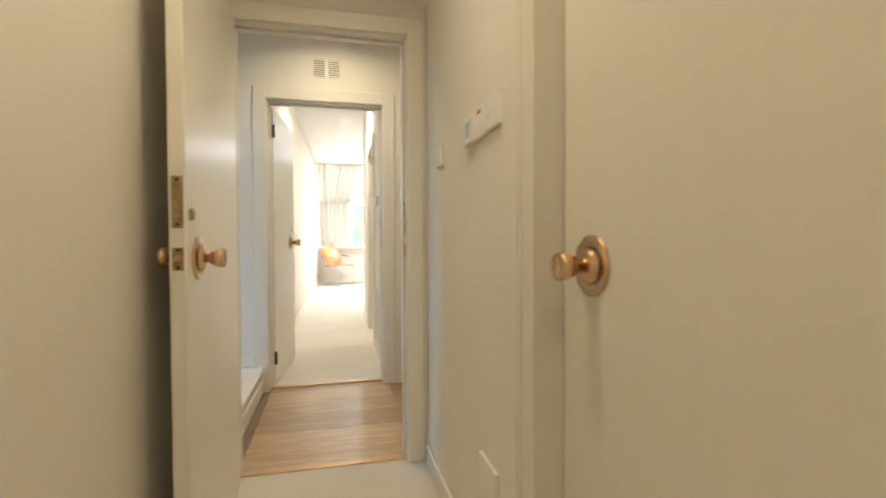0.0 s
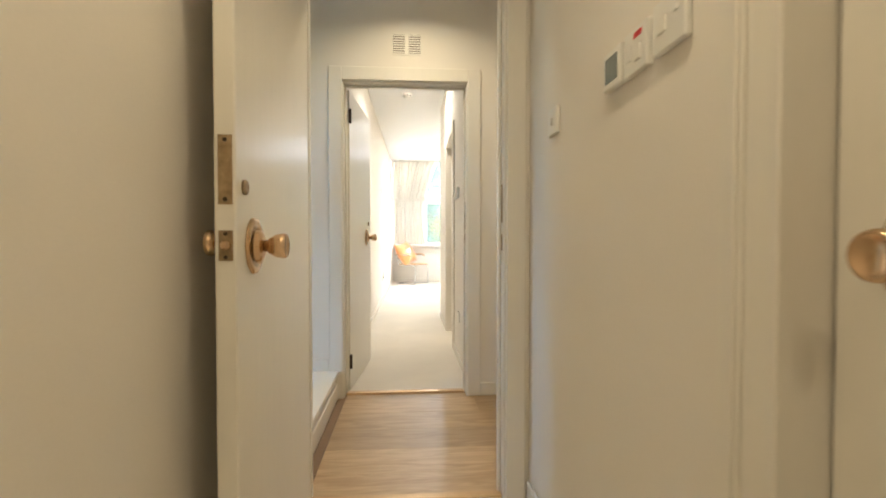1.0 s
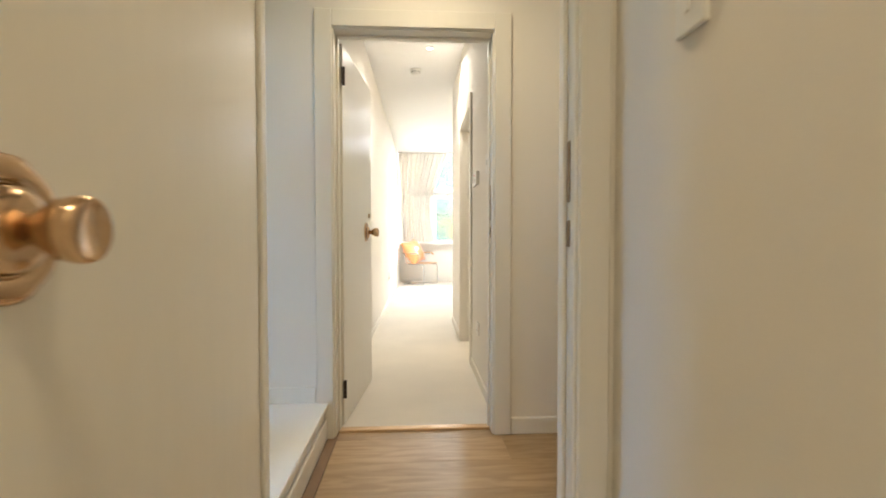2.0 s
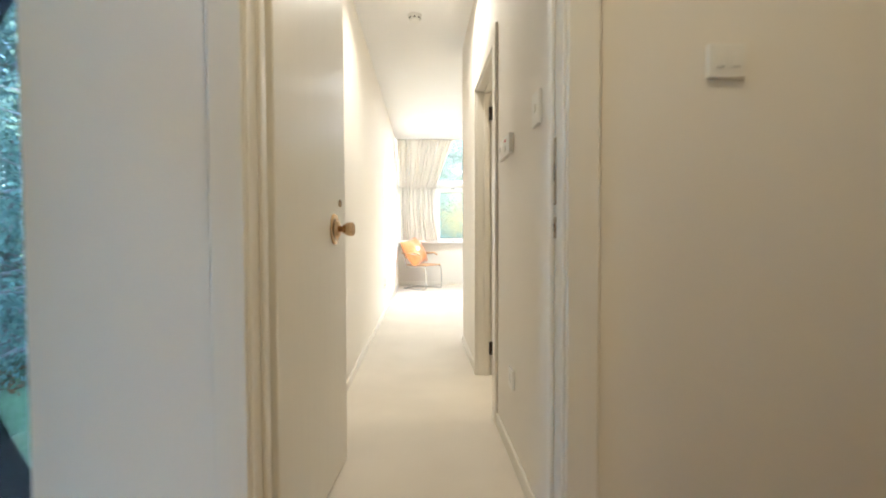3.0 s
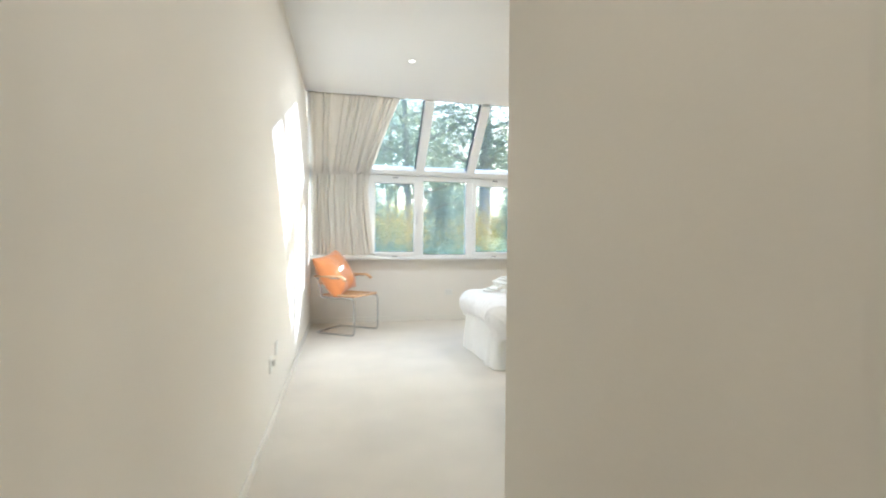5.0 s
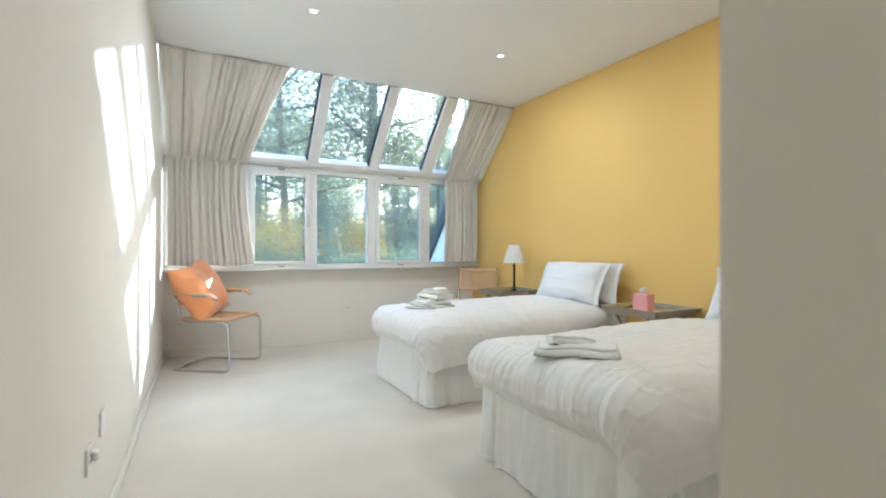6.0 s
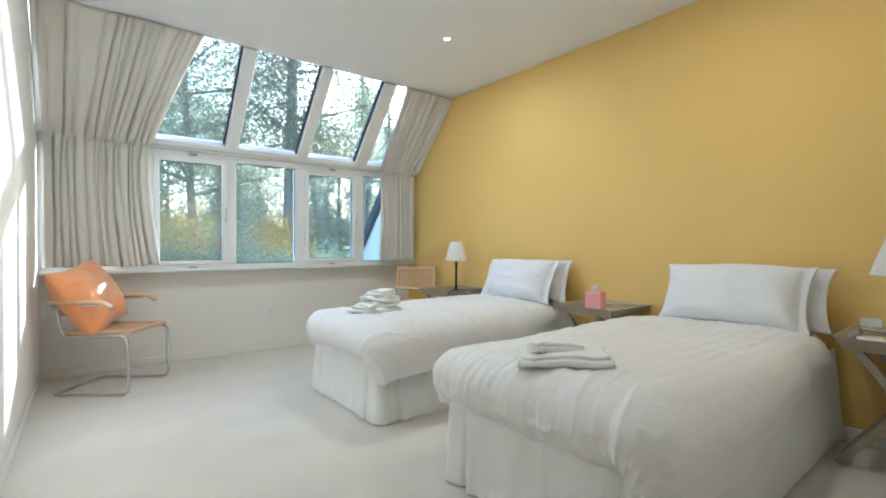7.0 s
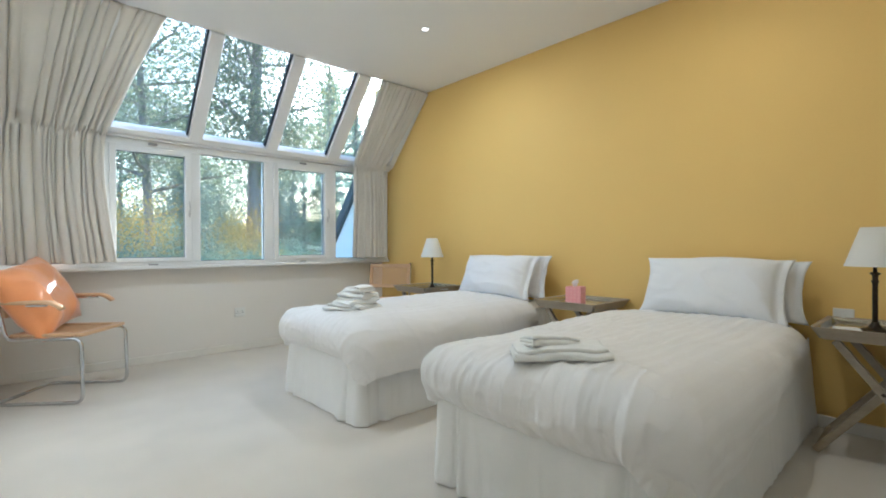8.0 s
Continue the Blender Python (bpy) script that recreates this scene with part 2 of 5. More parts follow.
def doorframe(name, a0, a1, face, back, top, along, label, wide=0.075, proud=0.016, sides=(1, 1), both=True):
    """Lining and architraves round an opening from a0 to a1; along 'x' or 'y'."""
    rows = [(a0 - 0.002, a0 + 0.012, face - 0.002, back + 0.002, 0, top - 0.012), (a1 - 0.012, a1 + 0.002, face - 0.002, back + 0.002, 0, top - 0.012), (a0 - 0.002, a1 + 0.002, face - 0.002, back + 0.002, top - 0.012, top + 0.002)]
    mid = (face + back) / 2
    sgn = 1 if back > face else -1
    rows += [(a0 + 0.012, a0 + 0.024, mid, mid + sgn * 0.035, 0, top - 0.024), (a1 - 0.024, a1 - 0.012, mid, mid + sgn * 0.035, 0, top - 0.024), (a0 + 0.012, a1 - 0.012, mid, mid + sgn * 0.035, top - 0.024, top - 0.012)]
    for f, s in ((face, -sgn), (back, sgn)) if both else ((face, -sgn),):
        g = f + s * proud
        if sides[0]:
            rows.append((a0 - wide, a0 + 0.004, min(f, g), max(f, g), 0, top + wide))
        if sides[1]:
            rows.append((a1 - 0.004, a1 + wide, min(f, g), max(f, g), 0, top + wide))
        rows.append((a0 + 0.004, a1 - 0.004, min(f, g), max(f, g), top - 0.004, top + wide))
    fixed = []
    for p0, p1, q0, q1, z0, z1 in rows:
        q0, q1 = min(q0, q1), max(q0, q1)
        fixed.append((p0, p1, q0, q1, z0, z1) if along == "x" else (q0, q1, p0, p1, z0, z1))
    return trim(name, boxes(*fixed, bevel=0.003), label, "door frame")


doorframe("door_frame_1", -0.14, 0.645, D1_Y, D1_BACK, 2.02, "x", "off-white painted timber frame of the entry door", wide=0.072)
doorframe("door_frame_2", -0.16, 0.65, D2_Y, D2_BACK, 2.035, "x", "off-white painted timber frame of the passage door", wide=0.08)
doorframe("door_frame_3", 4.80, 5.60, COR_R, COR_R + 0.1, 2.03, "y", "off-white painted timber frame of the side room door", wide=0.08)
doorframe("door_frame_4", 0.22, 1.135, 0.733, 0.86, 2.03, "y", "off-white painted timber frame of a closed side door", wide=0.03, proud=0.006, both=False)


def skirting(x0, x1, y0, y1, z0=0.0, high=0.085):
    bm = boxes((x0, x1, y0, y1, z0, z0 + high), bevel=0.004)
    return bm


trim("baseboard", skirting(0.719, 0.733, 1.17, 2.25), "off-white painted skirting board", "skirting")
trim("baseboard", skirting(0.719, 0.733, -1.6, 0.18), "off-white painted skirting board", "skirting")
trim("baseboard", skirting(-0.215, -0.202, -1.6, 2.25), "off-white painted skirting board", "skirting")
trim("baseboard", skirting(0.732, 2.3, D2_Y - 0.014, D2_Y), "off-white painted skirting board", "skirting")
trim("baseboard", skirting(0.73, 2.3, D1_BACK, D1_BACK + 0.014), "off-white painted skirting board", "skirting")
trim("baseboard", skirting(-0.684, -0.244, D2_Y - 0.014, D2_Y, 0.18, 0.08), "white painted skirting above the raised ledge", "skirting")
trim("baseboard", skirting(-0.202, -0.188, D1_BACK, D2_Y - 0.016, 0, 0.10), "white painted skirting along the raised ledge", "skirting")
trim("baseboard", skirting(COR_R - 0.012, COR_R, D2_BACK + 0.02, 4.718, 0, 0.07), "off-white painted skirting board", "skirting")
trim("baseboard", skirting(COR_R - 0.012, COR_R, 5.682, RC_Y, 0, 0.07), "off-white painted skirting board", "skirting")
trim("baseboard", skirting(COR_R, YELLOW_X - 0.014, RC_Y, RC_Y + 0.012, 0, 0.07), "off-white painted skirting board", "skirting")
trim("baseboard", skirting(YELLOW_X - 0.014, YELLOW_X, RC_Y + 0.012, WIN_Y + 0.045, 0, 0.07), "off-white painted skirting under the yellow wall", "skirting")
trim("baseboard", skirting(-0.1, YELLOW_X - 0.014, WIN_Y + 0.046, WIN_Y + 0.06, 0, 0.07), "off-white painted skirting under the window", "skirting")
w = trim("baseboard", skirting(0, 0.012, 0.02, 7.9, 0, 0.06), "off-white painted skirting along the passage", "skirting")
w.matrix_basis = pose(left_x(D2_BACK), D2_BACK, 0, 0, 0, -wl_ang)

LEDGEPAINT = mat("white ledge paint", (0.80, 0.79, 0.76), 0.5, vary=0.02)
structure("ledge", boxes((-1.28, -0.202, D1_BACK, D2_Y, -0.01, 0.16), (-1.28, -0.182, D1_BACK, D2_Y - 0.0, 0.16, 0.18), bevel=0.004), LEDGEPAINT, "low white painted raised ledge under the hall window", "ledge")
STRIP = mat("brass and oak threshold", (0.55, 0.38, 0.20), 0.35, 0.4, vary=0.1)
trim("threshold", boxes((-0.126, 0.633, 2.29, 2.33, -0.004, 0.010), bevel=0.004), "narrow golden threshold strip in the entry doorway", "threshold", STRIP)
trim("threshold", boxes((-0.146, 0.636, 3.545, 3.59, -0.004, 0.014), bevel=0.004), "narrow golden threshold strip at the passage doorway", "threshold", STRIP)


# ---- doors with their fittings ----
def knobset(parent, x, z, face, out, radius=0.062, reach=1.0):
    """Scalloped rose and tulip knob on a leaf's face; out is +1 or -1 along local y."""
    n = 60
    prof = [(1.0, 0.0), (0.99, 0.004), (0.86, 0.008), (0.80, 0.007), (0.66, 0.011), (0.64, 0.004), (0.58, 0.004), (0.55, 0.017), (0.40, 0.022), (0.30, 0.023)]
    bm = bmesh.new()
    rings = []
    for r, h in prof:
        rings.append([bm.verts.new((x + radius * r * math.cos(a) * (1 + (0.014 * math.cos(10 * a) if r > 0.8 else 0)), face + out * h, z + radius * r * math.sin(a) * (1 + (0.014 * math.cos(10 * a) if r > 0.8 else 0)))) for a in [2 * math.pi * k / n for k in range(n)]])
    for a, b in zip(rings, rings[1:]):
        for k in range(n):
            bm.faces.new((a[k], a[(k + 1) % n], b[(k + 1) % n], b[k]))
    bm.faces.new(rings[-1])
    bm.faces.new(rings[0])
    bmesh.ops.recalc_face_normals(bm, faces=bm.faces)
    rose = part("rose", bm, BRASS, parent, "polished brass scalloped rose", smooth=True)
    knob = lathe([(0.013, 0.020), (0.013, 0.034), (0.017, 0.036), (0.020, 0.042), (0.026, 0.052), (0.0285, 0.066), (0.0285, 0.072), (0.027, 0.077), (0.024, 0.079), (0.022, 0.076), (0.0001, 0.075)], 32, "Y")
    for v in knob.verts:
        v.co = Vector((v.co.x + x, face + out * v.co.y * reach, v.co.z + z))
    bmesh.ops.recalc_face_normals(knob, faces=knob.faces)
    part("knob", knob, BRASS, rose, "polished brass tulip door knob", smooth=True)


def hinge(parent, x, y, z, label="dark metal butt hinge"):
    part("hinge", join(boxes((x - 0.014, x + 0.014, y - 0.004, y + 0.003, z - 0.045, z + 0.045), bevel=0.001), lathe([(0.006, z - 0.047), (0.006, z + 0.047)], 12, at=(x, y - 0.007, 0))), STEEL, parent, label)


def cylinder_dial(parent, x, z, face, out):
    bm = lathe([(0.016, 0.0), (0.016, 0.006), (0.013, 0.009), (0.006, 0.009), (0.005, 0.006), (0.0001, 0.006)], 24, "Y")
    for v in bm.verts:
        v.co = Vector((v.co.x * 0.75 + x, face + out * v.co.y, v.co.z + z))
    bmesh.ops.recalc_face_normals(bm, faces=bm.faces)
    part("lock_cylinder", bm, OLDBRASS, parent, "dull metal lock cylinder", smooth=True)


def leaf(parent, w, h, y0, y1):
    return part("leaf", boxes((0.0, w, y0, y1, 0.008, h), bevel=0.003), DOORPAINT, parent)


# entry door, swung open against the lobby wall
door = tagged(thing("door_1", pose(-0.108, 2.258, 0, 0, 0, -88), "off-white painted flush door standing open, brass knob", "door"), kind="structure")
leaf(door, 0.80, 2.0, -0.042, 0)
knobset(door, 0.682, 1.011, 0, 1, 0.064, 0.93)
knobset(door, 0.695, 1.018, -0.042, -1, 0.060, 0.68)
cylinder_dial(door, 0.752, 1.135, 0, 1)
lockp = part("lock_plate", boxes((0.80, 0.8015, -0.034, -0.006, 1.096, 1.235), bevel=0.0006), OLDBRASS, door, "worn brass deadlock plate")
for zz in (1.106, 1.225):
    part("screw", lathe([(0.0045, 0.8014), (0.0045, 0.8028), (0.0001, 0.8030)], 12, "X", (0, -0.020, zz)), STEEL, lockp)
part("bolt", boxes((0.8012, 0.8035, -0.027, -0.013, 1.145, 1.185), bevel=0.0008), OLDBRASS, lockp)
latchp = part("latch_plate", boxes((0.80, 0.8015, -0.034, -0.006, 0.983, 1.044), bevel=0.0006), OLDBRASS, door, "worn brass latch plate")
part("latch_bolt", lathe([(0.010, 0.8), (0.010, 0.806), (0.006, 0.811), (0.0001, 0.812)], 16, "X", (0, -0.020, 1.014)), BRASS, latchp)
for zz in (0.990, 1.037):
    part("screw", lathe([(0.004, 0.8014), (0.004, 0.8026), (0.0001, 0.8028)], 12, "X", (0, -0.020, zz)), STEEL, latchp)

# closed side door in the lobby
door = tagged(thing("door_2", pose(0.815, 1.062, 0, 0, 0, -90), "off-white painted closed flush door with brass knob", "door"), kind="structure")
leaf(door, 0.82, 2.01, 0, 0.042)
knobset(door, 0.118, 1.010, 0, -1, 0.063)
trim("door_jamb", boxes((0.739, 0.86, 1.066, 1.131, 0, 2.03), (0.739, 0.86, 0.22, 0.236, 0, 2.03), bevel=0.003), "off-white painted deep door jamb", "door frame")

# passage door, swung into the passage
door = tagged(thing("door_3", pose(-0.128, 3.628, 0, 0, 0, 84.6), "off-white painted flush door standing open into the passage", "door"), kind="structure")
leaf(door, 0.77, 2.01, 0, 0.042)
knobset(door, 0.595, 1.035, 0, -1, 0.064)
cylinder_dial(door, 0.672, 1.145, 0, -1)
hinge(door, -0.004, -0.002, 1.84)
hinge(door, -0.004, -0.002, 0.20)

# side room door, open at right angles to the passage
door = tagged(thing("door_4", pose(0.790, 5.575, 0, 0, 0, 0), "off-white painted flush door opened into the side room", "door"), kind="structure")
leaf(door, 0.76, 2.0, 0, 0.042)
hinge(door, -0.006, -0.002, 1.862)
hinge(door, -0.006, -0.002, 0.20)
part("strike_plate", boxes((0.635, 0.6385, 3.546, 3.563, 1.09, 1.27), (0.635, 0.6385, 3.546, 3.563, 1.0, 1.057), bevel=0.0008), OLDBRASS, bpy.data.objects["door_frame_2"], "worn brass strike plates")
part("strike_hole", boxes((0.634, 0.6348, 3.549, 3.560, 1.155, 1.20), (0.634, 0.6348, 3.549, 3.560, 1.018, 1.040)), SLOT, bpy.data.objects["door_frame_2"], "dark bolt holes")
part("strike_plate", boxes((0.629, 0.632, 2.295, 2.313, 1.09, 1.24), (0.629, 0.632, 2.295, 2.313, 0.98, 1.045), bevel=0.0008), OLDBRASS, bpy.data.objects["door_frame_1"], "worn brass strike plates")


# ---- small wall fittings ----
RED = mat("red neon lens", (0.6, 0.03, 0.03), 0.3)
LCD = mat("grey display glass", (0.16, 0.19, 0.20), 0.15, vary=0.02)


def plate(name, m, wide, high, deep, label, category, group=""):
    """A wall plate; local x to the right, z up, y out of the wall is negative."""
    t = thing(name, m, label, category, group)
    part("faceplate", boxes((-wide / 2, wide / 2, -deep, 0, -high / 2, high / 2), bevel=0.003), PLASTIC, t)
    return t


def rocker(t, x, z, w, h, deep):
    part("rocker", boxes((x - w / 2, x + w / 2, -deep - 0.005, -deep, z - h / 2, z + h / 2), bevel=0.002), PLASTIC, t)


def sockets(t, deep, xs):
    for x in xs:
        for dx, dz, w, h in ((0, 0.012, 0.005, 0.010), (-0.011, -0.008, 0.008, 0.005), (0.011, -0.008, 0.008, 0.005)):
            part("socket_slot", boxes((x + dx - w / 2, x + dx + w / 2, -deep - 0.0006, -deep + 0.002, dz - h / 2, dz + h / 2)), SLOT, t)


E_WALL, W_WALL, N_WALL = -90, 90, 0   # turn of a plate so that it faces west, east, south
p = plate("light_switch", pose(0.733, 1.955, 1.40, 0, 0, E_WALL), 0.086, 0.086, 0.012, "white plastic single light switch on the lobby wall", "switch")
rocker(p, 0, 0, 0.013, 0.022, 0.012)
p = plate("thermostat", pose(0.733, 1.510, 1.405, 0, 0, E_WALL), 0.085, 0.085, 0.018, "white plastic thermostat with grey display", "thermostat")
part("display", boxes((-0.030, 0.030, -0.0188, -0.017, -0.028, 0.028)), LCD, p, "grey display panel")
p = plate("spur_switch", pose(0.733, 1.410, 1.407, 0, 0, E_WALL), 0.096, 0.092, 0.014, "white fused spur switch with red neon", "switch")
rocker(p, 0.012, -0.008, 0.022, 0.034, 0.012)
part("neon", boxes((-0.004, 0.028, -0.0165, -0.013, 0.022, 0.034), bevel=0.002), RED, p, "red indicator lens")
part("fuse_holder", boxes((-0.036, -0.016, -0.0155, -0.013, -0.016, 0.016), bevel=0.002), PLASTIC, p)
p = plate("timer_switch", pose(0.733, 1.292, 1.411, 0, 0, E_WALL), 0.104, 0.095, 0.014, "white plastic timer control on the lobby wall", "switch")
rocker(p, -0.02, 0, 0.03, 0.03, 0.012)
rocker(p, 0.025, 0.01, 0.012, 0.010, 0.012)
p = plate("blank_plate", pose(0.733, 1.340, 0.385, 0, 0, E_WALL), 0.15, 0.09, 0.012, "white blank plate low on the lobby wall", "socket")
p = plate("light_switch", pose(1.062, D2_Y, 1.455, 0, 0, N_WALL), 0.1, 0.088, 0.012, "white double light switch in the hall", "switch")
rocker(p, -0.02, 0, 0.022, 0.034, 0.012)
rocker(p, 0.02, 0, 0.022, 0.034, 0.012)
p = plate("light_switch", pose(COR_R, 3.905, 1.443, 0, 0, E_WALL), 0.088, 0.115, 0.014, "white plastic light switch in the passage", "switch")
rocker(p, 0, 0.0, 0.020, 0.030, 0.014)
p = plate("spur_switch", pose(COR_R, 4.405, 1.411, 0, 0, E_WALL), 0.16, 0.09, 0.022, "white fused spur with red neon in the passage", "switch")
rocker(p, 0.0, -0.015, 0.022, 0.030, 0.022)
part("neon", boxes((-0.008, 0.012, -0.0255, -0.021, 0.016, 0.028), bevel=0.002), RED, p, "red indicator lens")
p = plate("light_switch", pose(COR_R, 4.53, 1.411, 0, 0, E_WALL), 0.086, 0.09, 0.022, "white plastic light switch beside a spur", "switch")
rocker(p, 0, 0, 0.020, 0.030, 0.022)
p = plate("power_socket", pose(COR_R, 4.34, 0.37, 0, 0, E_WALL), 0.086, 0.09, 0.012, "white plastic socket low in the passage", "socket")
sockets(p, 0.012, (0,))
p = plate("power_socket", pose(left_x(8.17), 8.17, 0.375, 0, 0, W_WALL - wl_ang), 0.088, 0.088, 0.009, "white single power socket near the floor", "socket")
sockets(p, 0.009, (0,))
part("plug", boxes((0.0, 0.036, -0.030, -0.009, -0.012, 0.020), bevel=0.006), PLASTIC, p, "white plug")
p = plate("aerial_socket", pose(left_x(8.40), 8.40, 0.42, 0, 0, W_WALL - wl_ang), 0.086, 0.086, 0.008, "white plastic aerial socket near the floor", "socket")
p = plate("power_socket", pose(1.72, WIN_Y + 0.06, 0.38, 0, 0, N_WALL), 0.10, 0.088, 0.012, "white plastic socket under the bedroom window", "socket")
sockets(p, 0.012, (-0.022, 0.022))
p = plate("power_socket", pose(YELLOW_X, 7.175, 0.64, 0, 0, E_WALL), 0.09, 0.075, 0.010, "white socket plate on the yellow wall", "socket")
rocker(p, 0, 0, 0.02, 0.03, 0.010)
p = plate("power_socket", pose(YELLOW_X, 9.96, 0.70, 0, 0, E_WALL), 0.10, 0.09, 0.014, "white socket above the bedside tray table", "socket")

# vent grille over the passage door
t = thing("vent_grille", pose(0.254, D2_Y, 2.268, 0, 0, 0), "cream painted wall vent with two banks of slats", "vent")
part("frame", boxes((-0.097, 0.097, -0.004, 0, -0.068, -0.060), (-0.097, 0.097, -0.004, 0, 0.060, 0.068), (-0.097, -0.088, -0.004, 0, -0.060, 0.060), (0.088, 0.097, -0.004, 0, -0.060, 0.060), (-0.012, 0.012, -0.004, 0, -0.060, 0.060)), GLOSS, t)
# flat sheet; the shade of a recess is put into its dark colour
part("backing", boxes((-0.088, 0.088, -0.001, 0.002, -0.06, 0.06)), mat("dark vent recess", (0.20, 0.17, 0.13), 0.8), t, "dark sheet for the shade behind the slats")
for k in range(8):
    zz = -0.052 + k * 0.015
    for a, b in ((-0.088, -0.012), (0.012, 0.088)):
        part("slat", boxes((a, b, -0.0045, -0.001, zz - 0.0035, zz + 0.0035)), GLOSS, t)

# smoke alarms
for x, y in ((0.25, 6.0), (1.64, 8.54)):
    t = thing("smoke_alarm", pose(x, y, CEIL_Z), "round white plastic smoke alarm on the ceiling", "smoke alarm", "ceiling smoke alarms")
    part("base", lathe([(0.055, 0), (0.055, -0.014), (0.050, -0.018), (0.0001, -0.018)]), PLASTIC, t, smooth=False)
    part("cap", lathe([(0.046, -0.016), (0.046, -0.034), (0.036, -0.050), (0.020, -0.054), (0.0001, -0.054)]), PLASTIC, t)
    for k in range(8):
        a = k * math.pi / 4
        part("slot", box(bmesh.new(), -0.010, 0.010, -0.0475, -0.0450, -0.031, -0.023), SLOT, t, m=pose(0, 0, 0, 0, 0, math.degrees(a)))

# recessed ceiling downlights
BULB = glowing("lit lamp face", (1.0, 0.86, 0.66), 0.6)


def downlight(x, y, z, label="small lit recessed ceiling downlight, white rim"):
    t = thing("downlight", pose(x, y, z), label, "downlight", "ceiling downlights")
    part("rim", lathe([(0.036, 0.001), (0.036, -0.003), (0.031, -0.005), (0.025, -0.003), (0.025, 0.001)]), PLASTIC, t)
    part("bulb", lathe([(0.024, -0.001), (0.016, -0.004), (0.0001, -0.005)]), BULB, t, "glowing lamp face")


# the fitting at (2.458, 7.6) is unseen, added with its lamp
for x, y in ((0.874, 9.566), (2.458, 9.554), (0.874, 7.6), (2.458, 7.6)):
    downlight(x, y, CEIL_Z)
downlight(0.33, 1.02, 2.6)
# added fitting for the lobby's second, fill lamp
downlight(0.36, -0.45, 2.6)
downlight(0.30, 2.95, 2.6)
# assumed fitting for the second hall lamp, out of view
downlight(1.55, 2.92, 2.6)
# added fitting for the passage fill lamp
downlight(0.38, 5.45, CEIL_Z)
downlight(1.5, 4.9, CEIL_Z)

# ---- bedroom window ----
win = tagged(thing("window_1", pose(0, 0, 0), "white timber window, slanted roof lights above casements", "window"), kind="structure")
LEFT_X, RIGHT_X, GY = -0.12, YELLOW_X, 11.47
SL_TOP, SL_BOT = Vector((0, CEIL_EDGE - 0.005, 2.735)), Vector((0, 11.36, 2.0))
SL_WAY = (SL_BOT - SL_TOP).normalized()
SL_OUT = Vector((0, -SL_WAY.z, SL_WAY.y))
SL_LEN = (SL_BOT - SL_TOP).length


def sloped(x0, x1, s0, s1, d0, d1):
    """A box in the slant of the roof lights: along x, down the slope, outwards."""
    bm = box(bmesh.new(), x0, x1, s0, s1, d0, d1, bevel=0.004)
    for v in bm.verts:
        v.co = Vector((v.co.x, 0, 0)) + SL_TOP + SL_WAY * v.co.y + SL_OUT * v.co.z
    bmesh.ops.recalc_face_normals(bm, faces=bm.faces)
    return bm


part("window_sill", boxes((LEFT_X, RIGHT_X, 11.40, WIN_Y + 0.25, 0.84, 0.872), bevel=0.006), FRAME, win, "white painted window sill")
part("window_frame", boxes((LEFT_X, RIGHT_X, GY - 0.04, GY + 0.05, 0.872, 0.902), (LEFT_X, RIGHT_X, GY - 0.04, GY + 0.05, 1.885, 1.945), bevel=0.004), FRAME, win)
part("transom", boxes((LEFT_X, RIGHT_X, GY - 0.10, GY + 0.06, 1.945, 2.0), bevel=0.006), FRAME, win)
bars = [(-0.12, -0.06), (0.58, 0.65), (1.262, 1.335), (1.925, 2.018), (2.640, 2.728), (3.36, 3.44)]
for a, b in bars:
    part("mullion", boxes((a, b, GY - 0.035, GY + 0.05, 0.902, 1.885), bevel=0.005), FRAME, win)
